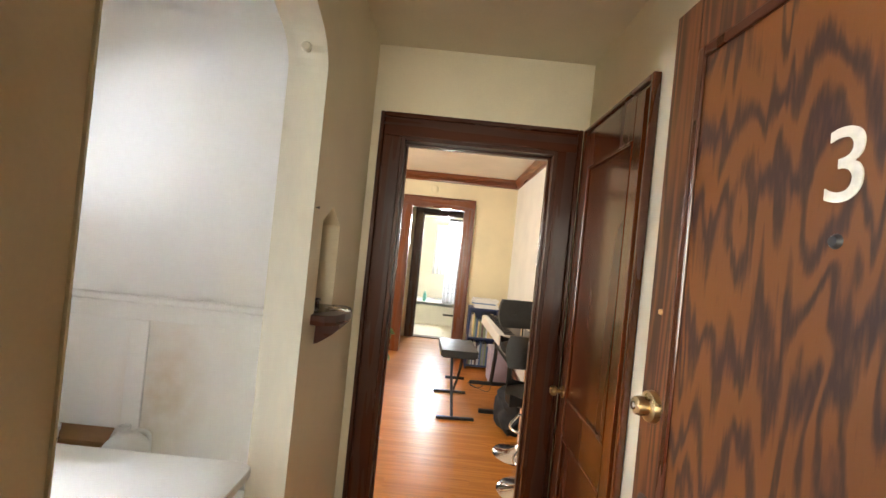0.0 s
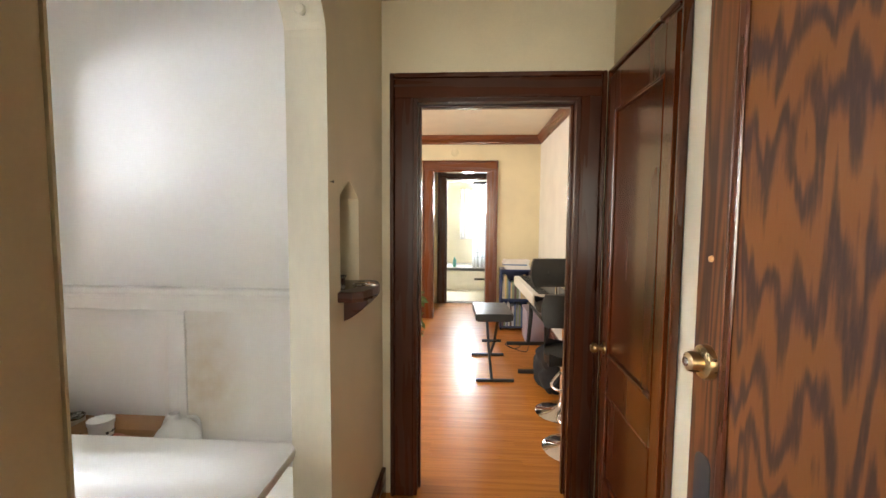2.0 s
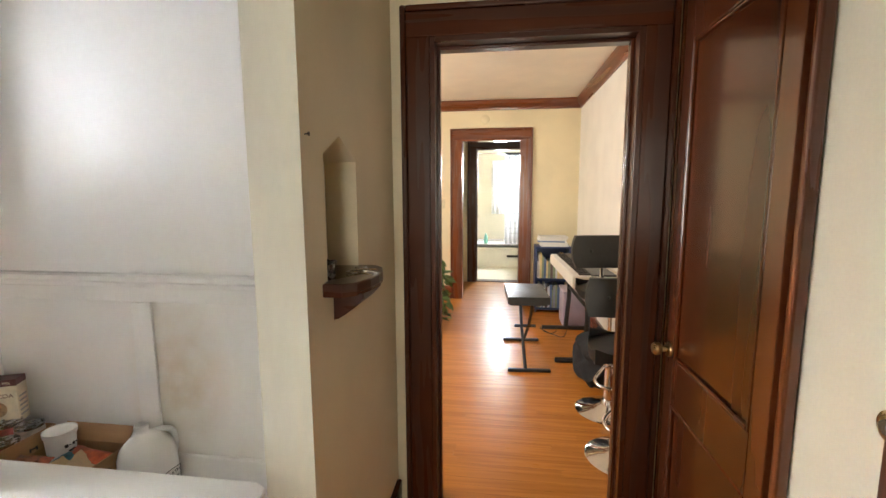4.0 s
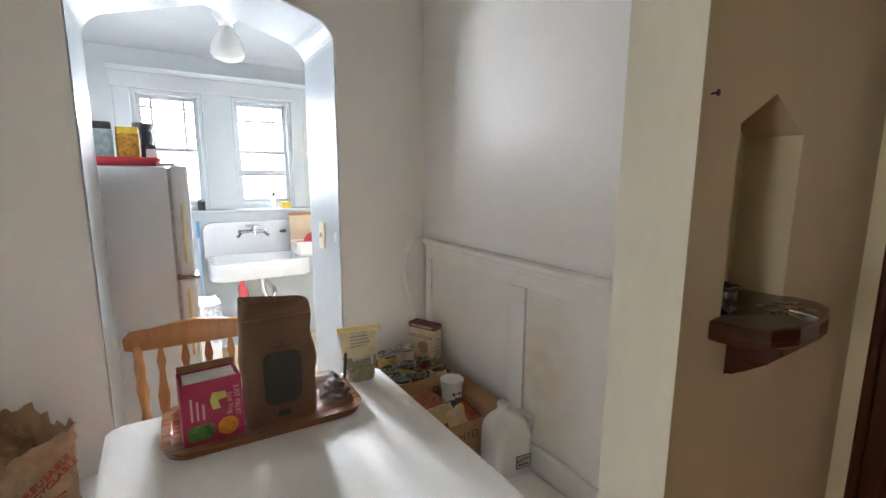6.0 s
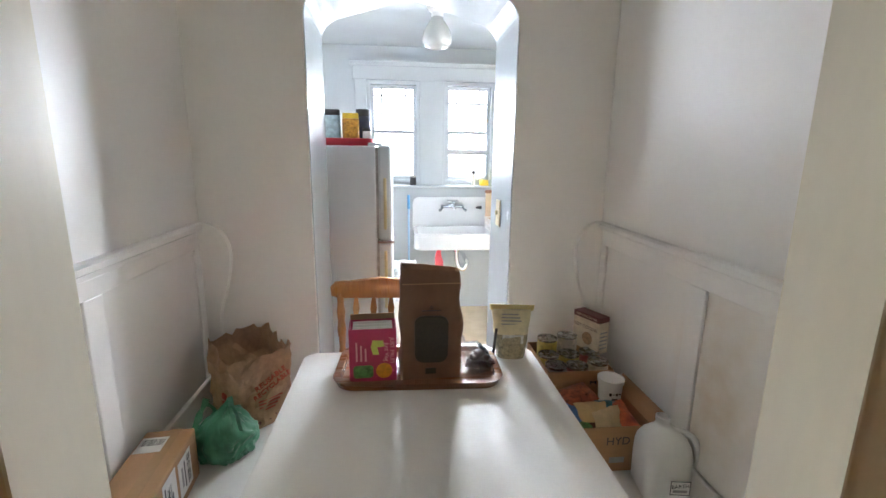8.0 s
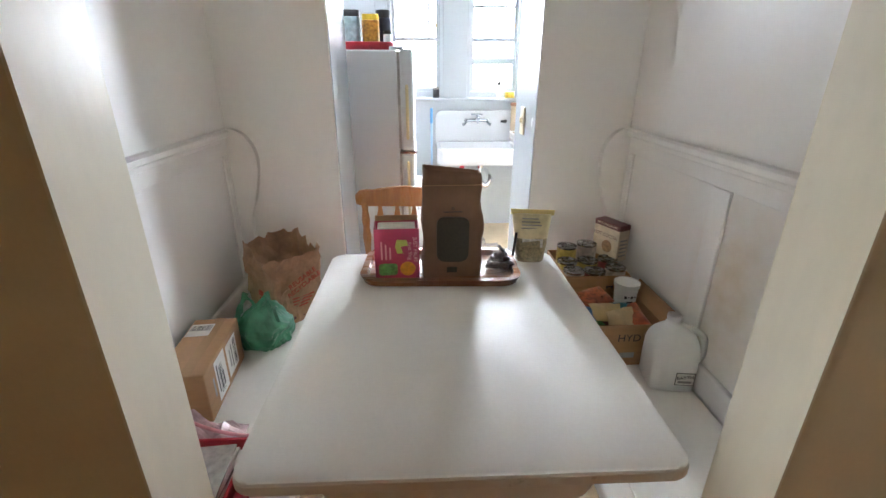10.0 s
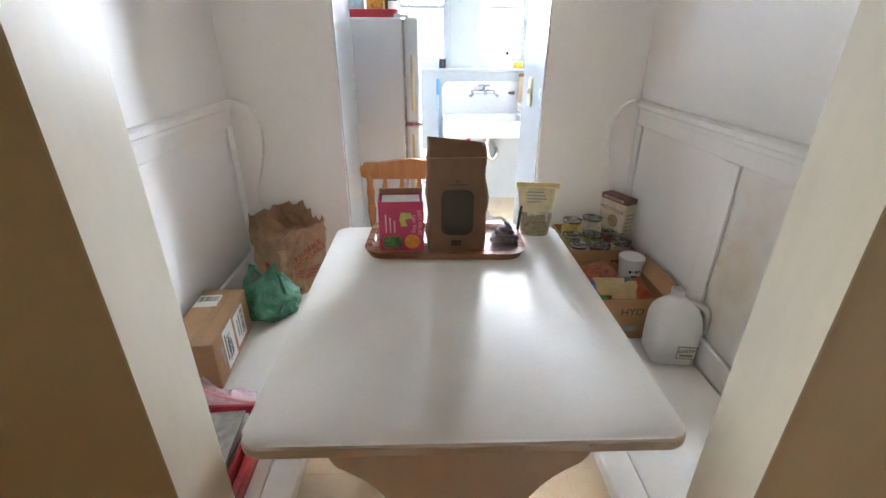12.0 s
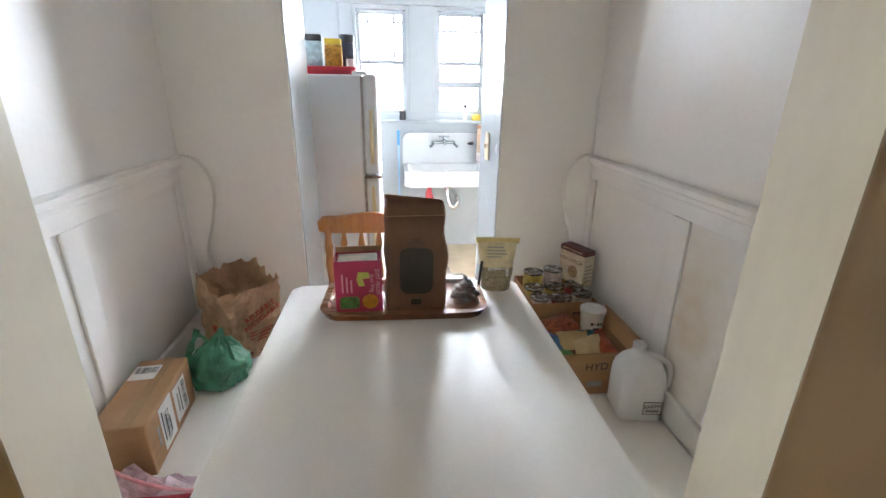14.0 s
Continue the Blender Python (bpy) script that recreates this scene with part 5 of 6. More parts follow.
turn = [0.015, 0.019, 0.014, 0.018, 0.013, 0.016, 0.020, 0.015, 0.019, 0.014, 0.017]
for s in (-1, 1):
    pts = [(0.02 - 0.083 * k / 10, s * (0.165 + 0.02 * k / 10), SZ + 0.37 * k / 10) for k in range(11)]
    part("back_post", tube(pts, turn, 14), PINE, chair, "", True)
for k in range(4):
    y = -0.115 + 0.0767 * k
    bm = bmesh.new()
    out = [(0.006, 0), (0.007, 0.10), (0.016, 0.15), (0.019, 0.19), (0.012, 0.235), (0.007, 0.27), (0.010, 0.285), (0.015, 0.31), (0.009, 0.345), (0.006, 0.37)]
    b = extrude([(y + a, SZ + z) for a, z in out] + [(y - a, SZ + z) for a, z in reversed(out)], "x", -0.005, 0.005, 0.002)
    for v in b.verts:
        v.co.x += 0.015 - 0.078 * (v.co.z - SZ) / 0.37
    part("spindle", b, PINE, chair)
leg_t = [0.013, 0.016, 0.021, 0.017, 0.022, 0.018, 0.022, 0.019]
for sx, sy in ((0.05, -1), (0.05, 1), (0.34, -1), (0.34, 1)):
    pts = [(sx + (0.03 if sx > 0.2 else -0.04) * (1 - k / 7), sy * (0.155 + 0.04 * (1 - k / 7)), (SZ - 0.03) * k / 7) for k in range(8)]
    part("leg", tube(pts, leg_t, 12), PINE, chair, "", True)
for sy in (-1, 1):
    part("stretcher", tube([(0.03, sy * 0.178, 0.17), (0.19, sy * 0.176, 0.17), (0.36, sy * 0.178, 0.17)], [0.009, 0.014, 0.009], 10), PINE, chair, "", True)

# ---- kitchen ----
fridge = thing("refrigerator", (-2.16, 0.39, 0), "white enamelled top-freezer refrigerator with yellowed handles", "refrigerator")
FH = 1.458
part("body", box(-0.32, 0.32, -0.33, 0.335, 0.03, FH - 0.004, 0.008), FRIDGE, fridge)
part("hinge_cap", box(0.24, 0.31, 0.30, 0.37, FH - 0.004, FH + 0.012, 0.004), FRIDGE, fridge)
dr = part("freezer_door", box(-0.32, 0.318, 0.347, 0.412, 0.985, FH, 0.012), FRIDGE, fridge)
part("gasket", box(-0.31, 0.308, 0.334, 0.348, 0.99, FH - 0.01), CROCK, fridge, "grey rubber gasket")
part("handle", box(0.318, 0.336, 0.373, 0.388, 1.04, 1.30, 0.006), IVORY, dr, "yellowed grip handle")
dr = part("fridge_door", box(-0.32, 0.318, 0.347, 0.412, 0.06, 0.965, 0.012), FRIDGE, fridge)
part("gasket", box(-0.31, 0.308, 0.334, 0.348, 0.065, 0.96), CROCK, fridge, "grey rubber gasket")
part("handle", box(0.318, 0.336, 0.373, 0.388, 0.62, 0.93, 0.006), IVORY, dr, "yellowed grip handle")
part("hinge", box(0.20, 0.325, 0.338, 0.425, 0.968, 0.982, 0.003), STEEL, fridge, "chrome centre hinge")
for sx in (-0.28, 0.28):
    part("foot", lathe([(0, 0), (0.02, 0), (0.02, 0.03), (0, 0.03)], 12, (sx, 0.28)), BLACKMETAL, fridge)

rtray = thing("plastic_tray", (-2.05, 0.565, FH - 0.003), "red plastic tray lying on the refrigerator", "tray")
lv = [(0.92, 0.001), (0.99, 0.022), (1.0, 0.034), (0.97, 0.036), (0.93, 0.012)]
bm = bmesh.new()
base = rounded_rect(-0.18, 0.18, -0.145, 0.145, 0.04, 5)
rings = [[bm.verts.new((p[0] * f, p[1] * f, z)) for p in base] for f, z in lv]
for p, q in zip(rings, rings[1:]):
    for i in range(len(p)):
        bm.faces.new((p[i], p[(i + 1) % len(p)], q[(i + 1) % len(p)], q[i]))
bm.faces.new(rings[0])
bm.faces.new(rings[-1])
part("body", bm, REDP, rtray, "", True)
RZ = FH + 0.0095


def jar(name, loc, r, h, m, lid_m, label, square=False):
    t = thing(name, loc, label, "jar", 5)
    if square:
        part("body", extrude(rounded_rect(-r, r, -r, r, r * 0.3, 4), "z", 0, h * 0.82, 0.004), m, t, "", True)
        part("lid", extrude(rounded_rect(-r * 0.96, r * 0.96, -r * 0.96, r * 0.96, r * 0.3, 4), "z", h * 0.82, h, 0.004), lid_m, t, "", True)
    else:
        part("body", lathe([(0, 0), (r * 0.96, 0), (r, 0.004), (r, h * 0.74), (r * 0.9, h * 0.8), (0, h * 0.8)], 24), m, t, "", True)
        part("lid", lathe([(0, h * 0.8), (r * 0.93, h * 0.8), (r * 0.95, h * 0.82), (r * 0.95, h - 0.003), (r * 0.9, h), (0, h)], 24), lid_m, t, "", True)
    return t


TEAL = mat("grey_blue_canister", (0.24, 0.32, 0.34), 0.35, 0.25, 40.0)
YEL = mat("yellow_canister", (0.66, 0.46, 0.04), 0.35, 0.2, 30.0)
AMB = mat("amber_contents", (0.45, 0.22, 0.03), 0.3, 0.4, 60.0)
jar("canister", (-1.98, 0.500, RZ), 0.046, 0.165, TEAL, BLACKMETAL, "grey-blue canister with a black lid", True)
jar("canister", (-2.0, 0.595, RZ), 0.042, 0.150, AMB, YEL, "amber jar with a yellow lid", True)
jar("canister", (-2.10, 0.650, RZ), 0.040, 0.180, mat("navy_canister", (0.02, 0.025, 0.05), 0.35, 0.3, 30.0), BLACKMETAL, "dark navy spice canister")
jar("spice_jar", (-1.955, 0.680, RZ), 0.022, 0.075, WHITEPLASTIC, BLACKMETAL, "small white spice jar with a black lid")


def kitchen_window(name, y0, y1, label, extra):
    t = thing(name, (-3.6, (y0 + y1) / 2, 0), label, "window", kind="structure")
    h = (y1 - y0) / 2
    lo, up = WZ0, WZ1
    for a, b, c, d in ((-h, -h + 0.03, lo, up), (h - 0.03, h, lo, up), (-h + 0.03, h - 0.03, up - 0.03, up), (-h + 0.03, h - 0.03, lo, lo + 0.03)):
        part("window_frame", box(-0.13, -0.005, a, b, c, d, 0.003), KITCHEN, t)
    mid = 1.61
    for nm, x, z0, z1 in (("upper_sash", -0.10, mid - 0.012, up - 0.03), ("lower_sash", -0.065, lo + 0.03, mid + 0.012)):
        bm = box(x, x + 0.03, -h + 0.03, -h + 0.058, z0, z1, 0.002)
        box(x, x + 0.03, h - 0.058, h - 0.03, z0, z1, 0.002, bm)
        box(x, x + 0.03, -h + 0.058, h - 0.058, z0, z0 + 0.03, 0.002, bm)
        box(x, x + 0.03, -h + 0.058, h - 0.058, z1 - 0.03, z1, 0.002, bm)
        s = part(nm, bm, KITCHEN, t)
        g = part("pane", box(x + 0.012, x + 0.016, -h + 0.056, h - 0.056, z0 + 0.028, z1 - 0.028), GLASS, s, "clear glass pane")
        g.visible_shadow = False
    if extra:
        part("screen_rail", box(-0.064, -0.032, -h + 0.031, h - 0.031, 1.415, 1.468, 0.003), KITCHEN, t)
        part("muntin", box(-0.10, -0.075, -h + 0.058, h - 0.058, 1.850, 1.870, 0.003), KITCHEN, t)
        for k in (-1, 1):
            part("muntin", box(-0.10, -0.075, k * h * 0.45 - 0.008, k * h * 0.45 + 0.008, 1.870, up - 0.06, 0.003), KITCHEN, t)
    else:
        for k in (-1, 1):
            part("muntin", box(-0.10, -0.075, k * h * 0.47 - 0.010, k * h * 0.47 + 0.010, mid + 0.018, up - 0.06, 0.003), KITCHEN, t)
        part("muntin", box(-0.10, -0.074, -h + 0.058, h - 0.058, 1.908, 1.924, 0.003), KITCHEN, t)
    part("sash_lock", box(-0.035, -0.02, h - 0.07, h - 0.05, 1.70, 1.73, 0.003), BRASS, t, "brass sash lock")
    return t


kitchen_window("window_1", *WL, "white double-hung kitchen window with small upper lights", False)
kitchen_window("window_2", *WR, "white double-hung kitchen window with raised screen", True)
# two more windows, out of view, added to let the side lamps in
kitchen_window("added_window_south", *WINDOWS[0], "white double-hung kitchen window behind the refrigerator", False)
kitchen_window("added_window_north", *WINDOWS[3], "added unseen kitchen window at the side to light the nook", False)
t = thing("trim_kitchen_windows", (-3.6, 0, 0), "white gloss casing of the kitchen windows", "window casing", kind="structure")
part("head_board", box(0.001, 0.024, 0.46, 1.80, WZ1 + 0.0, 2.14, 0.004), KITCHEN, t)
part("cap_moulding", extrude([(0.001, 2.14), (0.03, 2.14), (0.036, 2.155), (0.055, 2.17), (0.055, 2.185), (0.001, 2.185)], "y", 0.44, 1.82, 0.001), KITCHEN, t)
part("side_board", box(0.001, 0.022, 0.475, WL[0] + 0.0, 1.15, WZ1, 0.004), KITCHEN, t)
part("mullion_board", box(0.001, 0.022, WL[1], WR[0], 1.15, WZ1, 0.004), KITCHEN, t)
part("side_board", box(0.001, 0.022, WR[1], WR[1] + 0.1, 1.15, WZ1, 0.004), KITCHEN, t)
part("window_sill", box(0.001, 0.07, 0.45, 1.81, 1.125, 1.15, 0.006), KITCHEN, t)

sink = thing("wall_sink", (-3.6, 1.315, 0), "white porcelain wall-hung sink with a high splashback", "sink")
part("splashback", extrude(rounded_rect(-0.355, 0.355, 0.70, 1.045, 0.06, 6), "x", 0.002, 0.045, 0.008), PORCELAIN, sink, "", True)
bm = bmesh.new()
o = [rounded_rect(0.045, 0.50, -0.355, 0.355, 0.06, 6), rounded_rect(0.075, 0.47, -0.325, 0.325, 0.05, 6)]
lv = [(o[0], 0.655, 0.97), (o[0], 0.665, 1.0), (o[0], 0.775, 1.0), (o[0], 0.785, 0.995), (o[1], 0.785, 1.0), (o[1], 0.775, 0.985), (o[1], 0.675, 0.93)]
rings = [[bm.verts.new((0.27 + (p[0] - 0.27) * f, p[1] * f, z)) for p in q] for q, z, f in lv]
for p, q in zip(rings, rings[1:]):
    for i in range(len(p)):
        bm.faces.new((p[i], p[(i + 1) % len(p)], q[(i + 1) % len(p)], q[i]))
bm.faces.new(rings[0])
bm.faces.new(rings[-1])
part("basin", bm, PORCELAIN, sink, "", True)
TAPMETAL = mat("dull_tap_chrome", (0.42, 0.44, 0.47), 0.18, 0.1, 30.0, 0.02, 200, metal=1.0)
tapp = thing("wall_tap", (-3.555, 1.315, 0.965), "chrome wall-mounted tap with two cross handles", "tap")
bm = tube([(0.03, -0.09, 0), (0.03, 0.0, 0.004), (0.03, 0.09, 0)], 0.014, 12)
tube([(0.0, -0.09, 0), (0.03, -0.09, 0)], 0.018, 12, bm)
tube([(0.0, 0.09, 0), (0.03, 0.09, 0)], 0.018, 12, bm)
part("bridge", bm, TAPMETAL, tapp, "", True)
part("spout", tube(curve_pts([(0.03, 0, 0.0), (0.045, 0, 0.035), (0.10, 0, 0.045), (0.16, 0, 0.02), (0.17, 0, -0.01)], 5), 0.011, 12), TAPMETAL, tapp, "", True)
part("soap_dish", box(0.0, 0.09, -0.05, 0.05, 0.048, 0.058, 0.004), TAPMETAL, tapp)
for s in (-1, 1):
    part("handle", tube([(0.03, s * 0.09, 0), (0.06, s * 0.10, -0.02), (0.075, s * 0.118, -0.03)], [0.012, 0.01, 0.014], 10), TAPMETAL, tapp, "", True)
drain = thing("drain_pipe", (-3.30, 1.33, 0), "chrome trap under the sink", "pipe")
part("trap", tube(curve_pts([(0, 0, 0.654), (0, 0, 0.55), (0.02, 0.02, 0.47), (0.02, 0.06, 0.45), (0.0, 0.09, 0.50), (-0.1, 0.09, 0.52), (-0.29, 0.09, 0.52)], 6), 0.019, 12), CHROME, drain, "", True)
part("nut", lathe([(0.026, 0.60), (0.03, 0.60), (0.03, 0.63), (0.026, 0.63)], 8), CHROME, drain)
cloth = thing("dish_cloth", (-3.11, 1.16, 0.40), "red cloth hanging under the sink", "cloth")
bm = grid_box(-0.008, 0.008, -0.035, 0.03, 0.0, 0.27, 6)
for v in bm.verts:
    v.co.y *= 0.4 + 1.2 * (1 - v.co.z / 0.27)
part("fabric", rumple(bm, 0.02, 12, 1.0), REDP, cloth, "", True)
rack = thing("dish_rack", (-3.33, 1.70, 0.786), "white dish rack with plates beside the sink", "dish rack")
bm = box(-0.12, 0.16, -0.10, 0.14, 0.0, 0.012, 0.004)
for k in range(8):
    tube([(-0.11 + 0.036 * k, -0.095, 0.012), (-0.11 + 0.036 * k, -0.10, 0.095)], 0.003, 6, bm)
tube([(-0.12, -0.10, 0.095), (0.16, -0.10, 0.095), (0.16, 0.14, 0.095), (-0.12, 0.14, 0.095), (-0.12, -0.10, 0.095)], 0.004, 6, bm)
tube([(-0.12, -0.10, 0.05), (0.16, -0.10, 0.05), (0.16, 0.14, 0.05)], 0.003, 6, bm)
part("wire_frame", bm, WHITEPLASTIC, rack, "", True)
part("cutlery_cup", box(0.06, 0.15, -0.095, 0.02, 0.013, 0.10, 0.008), WHITEPLASTIC, rack)
board = thing("cutting_board", (-3.45, 1.70, 0.80), "tan cutting board leaning in the rack", "cutting board")
part("board", extrude(rounded_rect(-0.10, 0.14, 0.0, 0.31, 0.02), "x", -0.012, 0.0, 0.003), mat("tan_board", (0.48, 0.38, 0.26), 0.5, 0.1, 10.0), board)
part("rim", extrude(rounded_rect(-0.108, 0.148, 0.29, 0.318, 0.012), "x", -0.016, 0.004, 0.003), TRAYWOOD, board)
plate = thing("plate", (-3.27, 1.735, 0.81), "red and white plate standing in the rack", "plate")
bm = lathe([(0, 0), (0.04, 0.0), (0.075, 0.012), (0.078, 0.015), (0.04, 0.004), (0, 0.004)], 28)
bmesh.ops.transform(bm, matrix=pose(0, 0, 0.075, 0, 80, 0), verts=bm.verts)
part("dish", bm, REDP, plate, "", True)
spray = thing("tap_sprayer", (-3.555, 1.575, 0.95), "dark wall nozzle beside the tap", "sprayer")
part("nozzle", tube([(0, 0, 0), (0.05, -0.01, 0.01), (0.08, -0.05, 0.012)], [0.010, 0.016, 0.009], 10), BLACKMETAL, spray, "", True)
pole = thing("mop_pole", (-3.56, 0.925, 0), "pale blue mop handle leaning on the wall", "mop")
part("handle", tube([(0.08, 0, 0.0), (0.01, 0.0, 1.06)], 0.009, 10), mat("pale_blue_plastic", (0.35, 0.55, 0.75), 0.35, 0.05, 20.0), pole, "", True)
part("grip", tube([(0.018, 0, 0.94), (0.010, 0, 1.065)], 0.012, 10), mat("blue_grip", (0.10, 0.32, 0.62), 0.4, 0.05, 20.0), pole, "blue grip", True)
towel = thing("towel", (-2.86, 0.86, 0.0), "white towel with dark stripes over a bin", "towel")
part("bin", box(-0.12, 0.12, -0.08, 0.10, 0, 0.55, 0.01), WHITEPLASTIC, towel, "white bin")
part("cloth", rumple(grid_box(-0.13, 0.13, -0.09, 0.11, 0.35, 0.60, 7), 0.022, 14, 4.0), mat("striped_cloth", (0.62, 0.63, 0.66), 0.8, 0.5, 28.0, 0.4), towel, "", True)
for nm, loc, r, h, m, lm, lab in (("dark_tin", (-3.56, 0.965, 1.151), 0.028, 0.085, BLACKMETAL, STEEL, "dark tin on the window sill"), ("oil_bottle", (-3.565, 1.505, 1.151), 0.016, 0.13, WHITEPLASTIC, BLACKMETAL, "white bottle with a black cap on the sill"), ("sponge_box", (-3.56, 1.60, 1.151), 0.035, 0.05, YEL, YEL, "yellow sponge packet on the sill")):
    jar(nm, loc, r, h, m, lm, lab, nm == "sponge_box")
plantk = thing("sill_plant", (-3.565, 0.62, 1.151), "small potted plant on the window sill", "plant")
part("pot", lathe([(0, 0), (0.022, 0), (0.03, 0.05), (0.027, 0.05), (0, 0.045)], 16), mat("terracotta", (0.35, 0.15, 0.07), 0.7, 0.1, 20.0), plantk, "", True)
for k in range(8):
    a = k * 2.4
    pts = curve_pts([(0, 0, 0.045), (0.012 * math.cos(a), 0.02 * math.sin(a), 0.10), (0.022 * math.cos(a), 0.045 * math.sin(a), 0.15 + 0.01 * (k % 3))], 4)
    part("leaf", tube(pts, [0.003 + 0.004 * math.sin(math.pi * i / (len(pts) - 1)) for i in range(len(pts))], 6), LEAF, plantk)
lampk = thing("ceiling_lamp", (-2.50, 1.08, KIT_H), "white schoolhouse glass ceiling lamp", "ceiling lamp")
part("canopy", lathe([(0, 0), (0.065, 0), (0.065, -0.012), (0.05, -0.035), (0.035, -0.045), (0.035, -0.07), (0, -0.07)], 28), WHITEPLASTIC, lampk, "white fitter", True)
part("shade", lathe([(0.034, -0.062), (0.036, -0.08), (0.055, -0.105), (0.082, -0.15), (0.090, -0.19), (0.088, -0.215), (0.070, -0.238), (0.035, -0.25), (0, -0.252)], 32), mat("opal_ribbed_glass", (0.50, 0.51, 0.49), 0.15, 0.06, 5.0, 0.1), lampk, "opal glass shade", True)
sw = thing("light_switch", (-1.60, 1.299, 1.155), "ivory light switch plate on the arch side", "light switch")
part("plate", box(-0.036, 0.036, -0.007, 0.0025, -0.06, 0.06, 0.003), IVORY, sw)
part("toggle", box(-0.005, 0.005, -0.018, -0.006, -0.008, 0.012, 0.002), IVORY, sw)

# outside
bd = part("backdrop", box(-60.2, -60, -80, 80, -10, 60), glow("bright_haze", (1.0, 1.0, 1.0), 1.7))
tagged(bd, "bright white daylight haze beyond the windows", "backdrop", kind="structure")
structure("ground", box(-400, 400, -400, 400, -6.2, -6.0), mat("pale_concrete_ground", (0.35, 0.34, 0.32), 0.8, 0.1, 0.3), "pale ground far below the windows", "ground")

# ---- living room ----
pb = thing("piano_bench", (0.645, 4.17, 0), "black cushioned folding piano bench", "stool", 3)
bm = grid_box(-0.165, 0.165, -0.27, 0.27, 0.515, 0.585, 5)
bmesh.ops.bevel(bm, geom=[e for e in bm.edges if e.is_boundary], offset=0.01, affect="EDGES")
for v in bm.verts:
    if v.co.z > 0.55:
        v.co.z -= 0.012 * max(abs(v.co.x) / 0.165, abs(v.co.y) / 0.27) ** 4
seat = part("seat", bm, BLACK, pb, "black padded seat", True)
part("seat_board", box(-0.15, 0.15, -0.25, 0.25, 0.50, 0.5148, 0.003), BLACKMETAL, pb)
for s in (-1, 1):
    part("leg", tube([(0.03 * s, s * 0.365, 0.02), (0.03 * s, 0, 0.26), (0.03 * s, -s * 0.22, 0.50)], 0.013, 8), BLACKMETAL, pb)
    part("foot_bar", box(-0.165, 0.165, s * 0.365 - 0.014, s * 0.365 + 0.014, 0.0, 0.026, 0.004), BLACKMETAL, pb)
part("knob", tube([(-0.09, 0, 0.26), (0.09, 0, 0.26)], [0.014, 0.014], 10), BLACKMETAL, pb)

kb = thing("digital_piano", (1.13, 4.50, 0), "white digital piano on a black stand", "digital piano", 2)
part("case", box(-0.17, 0.17, -0.62, 0.62, 0.66, 0.75, 0.008), mat("pale_piano_case", (0.72, 0.68, 0.60), 0.4, 0.05, 10.0), kb)
part("key_bed", box(-0.165, -0.03, -0.60, 0.60, 0.7505, 0.757, 0.002), PAPER, kb, "white keys")
for k in range(36):
    if k % 7 in (0, 1, 3, 4, 5):
        part("black_key", box(-0.115, -0.03, -0.59 + k * 0.0330, -0.578 + k * 0.0330, 0.7575, 0.768, 0.002), BLACKMETAL, kb)
part("control_panel", box(-0.02, 0.165, -0.60, 0.60, 0.7505, 0.765, 0.003), BLACKMETAL, kb, "black control panel")
for s in (-1, 1):
    part("stand_leg", tube([(-0.02, s * 0.45, 0.03), (0.0, s * 0.42, 0.35), (0.0, s * 0.40, 0.66)], 0.022, 8), BLACKMETAL, kb)
    part("stand_foot", box(-0.26, 0.24, s * 0.45 - 0.02, s * 0.45 + 0.02, 0, 0.035, 0.006), BLACKMETAL, kb)
part("crossbar", tube([(0.0, -0.43, 0.45), (0.0, 0.43, 0.45)], 0.016, 8), BLACKMETAL, kb)


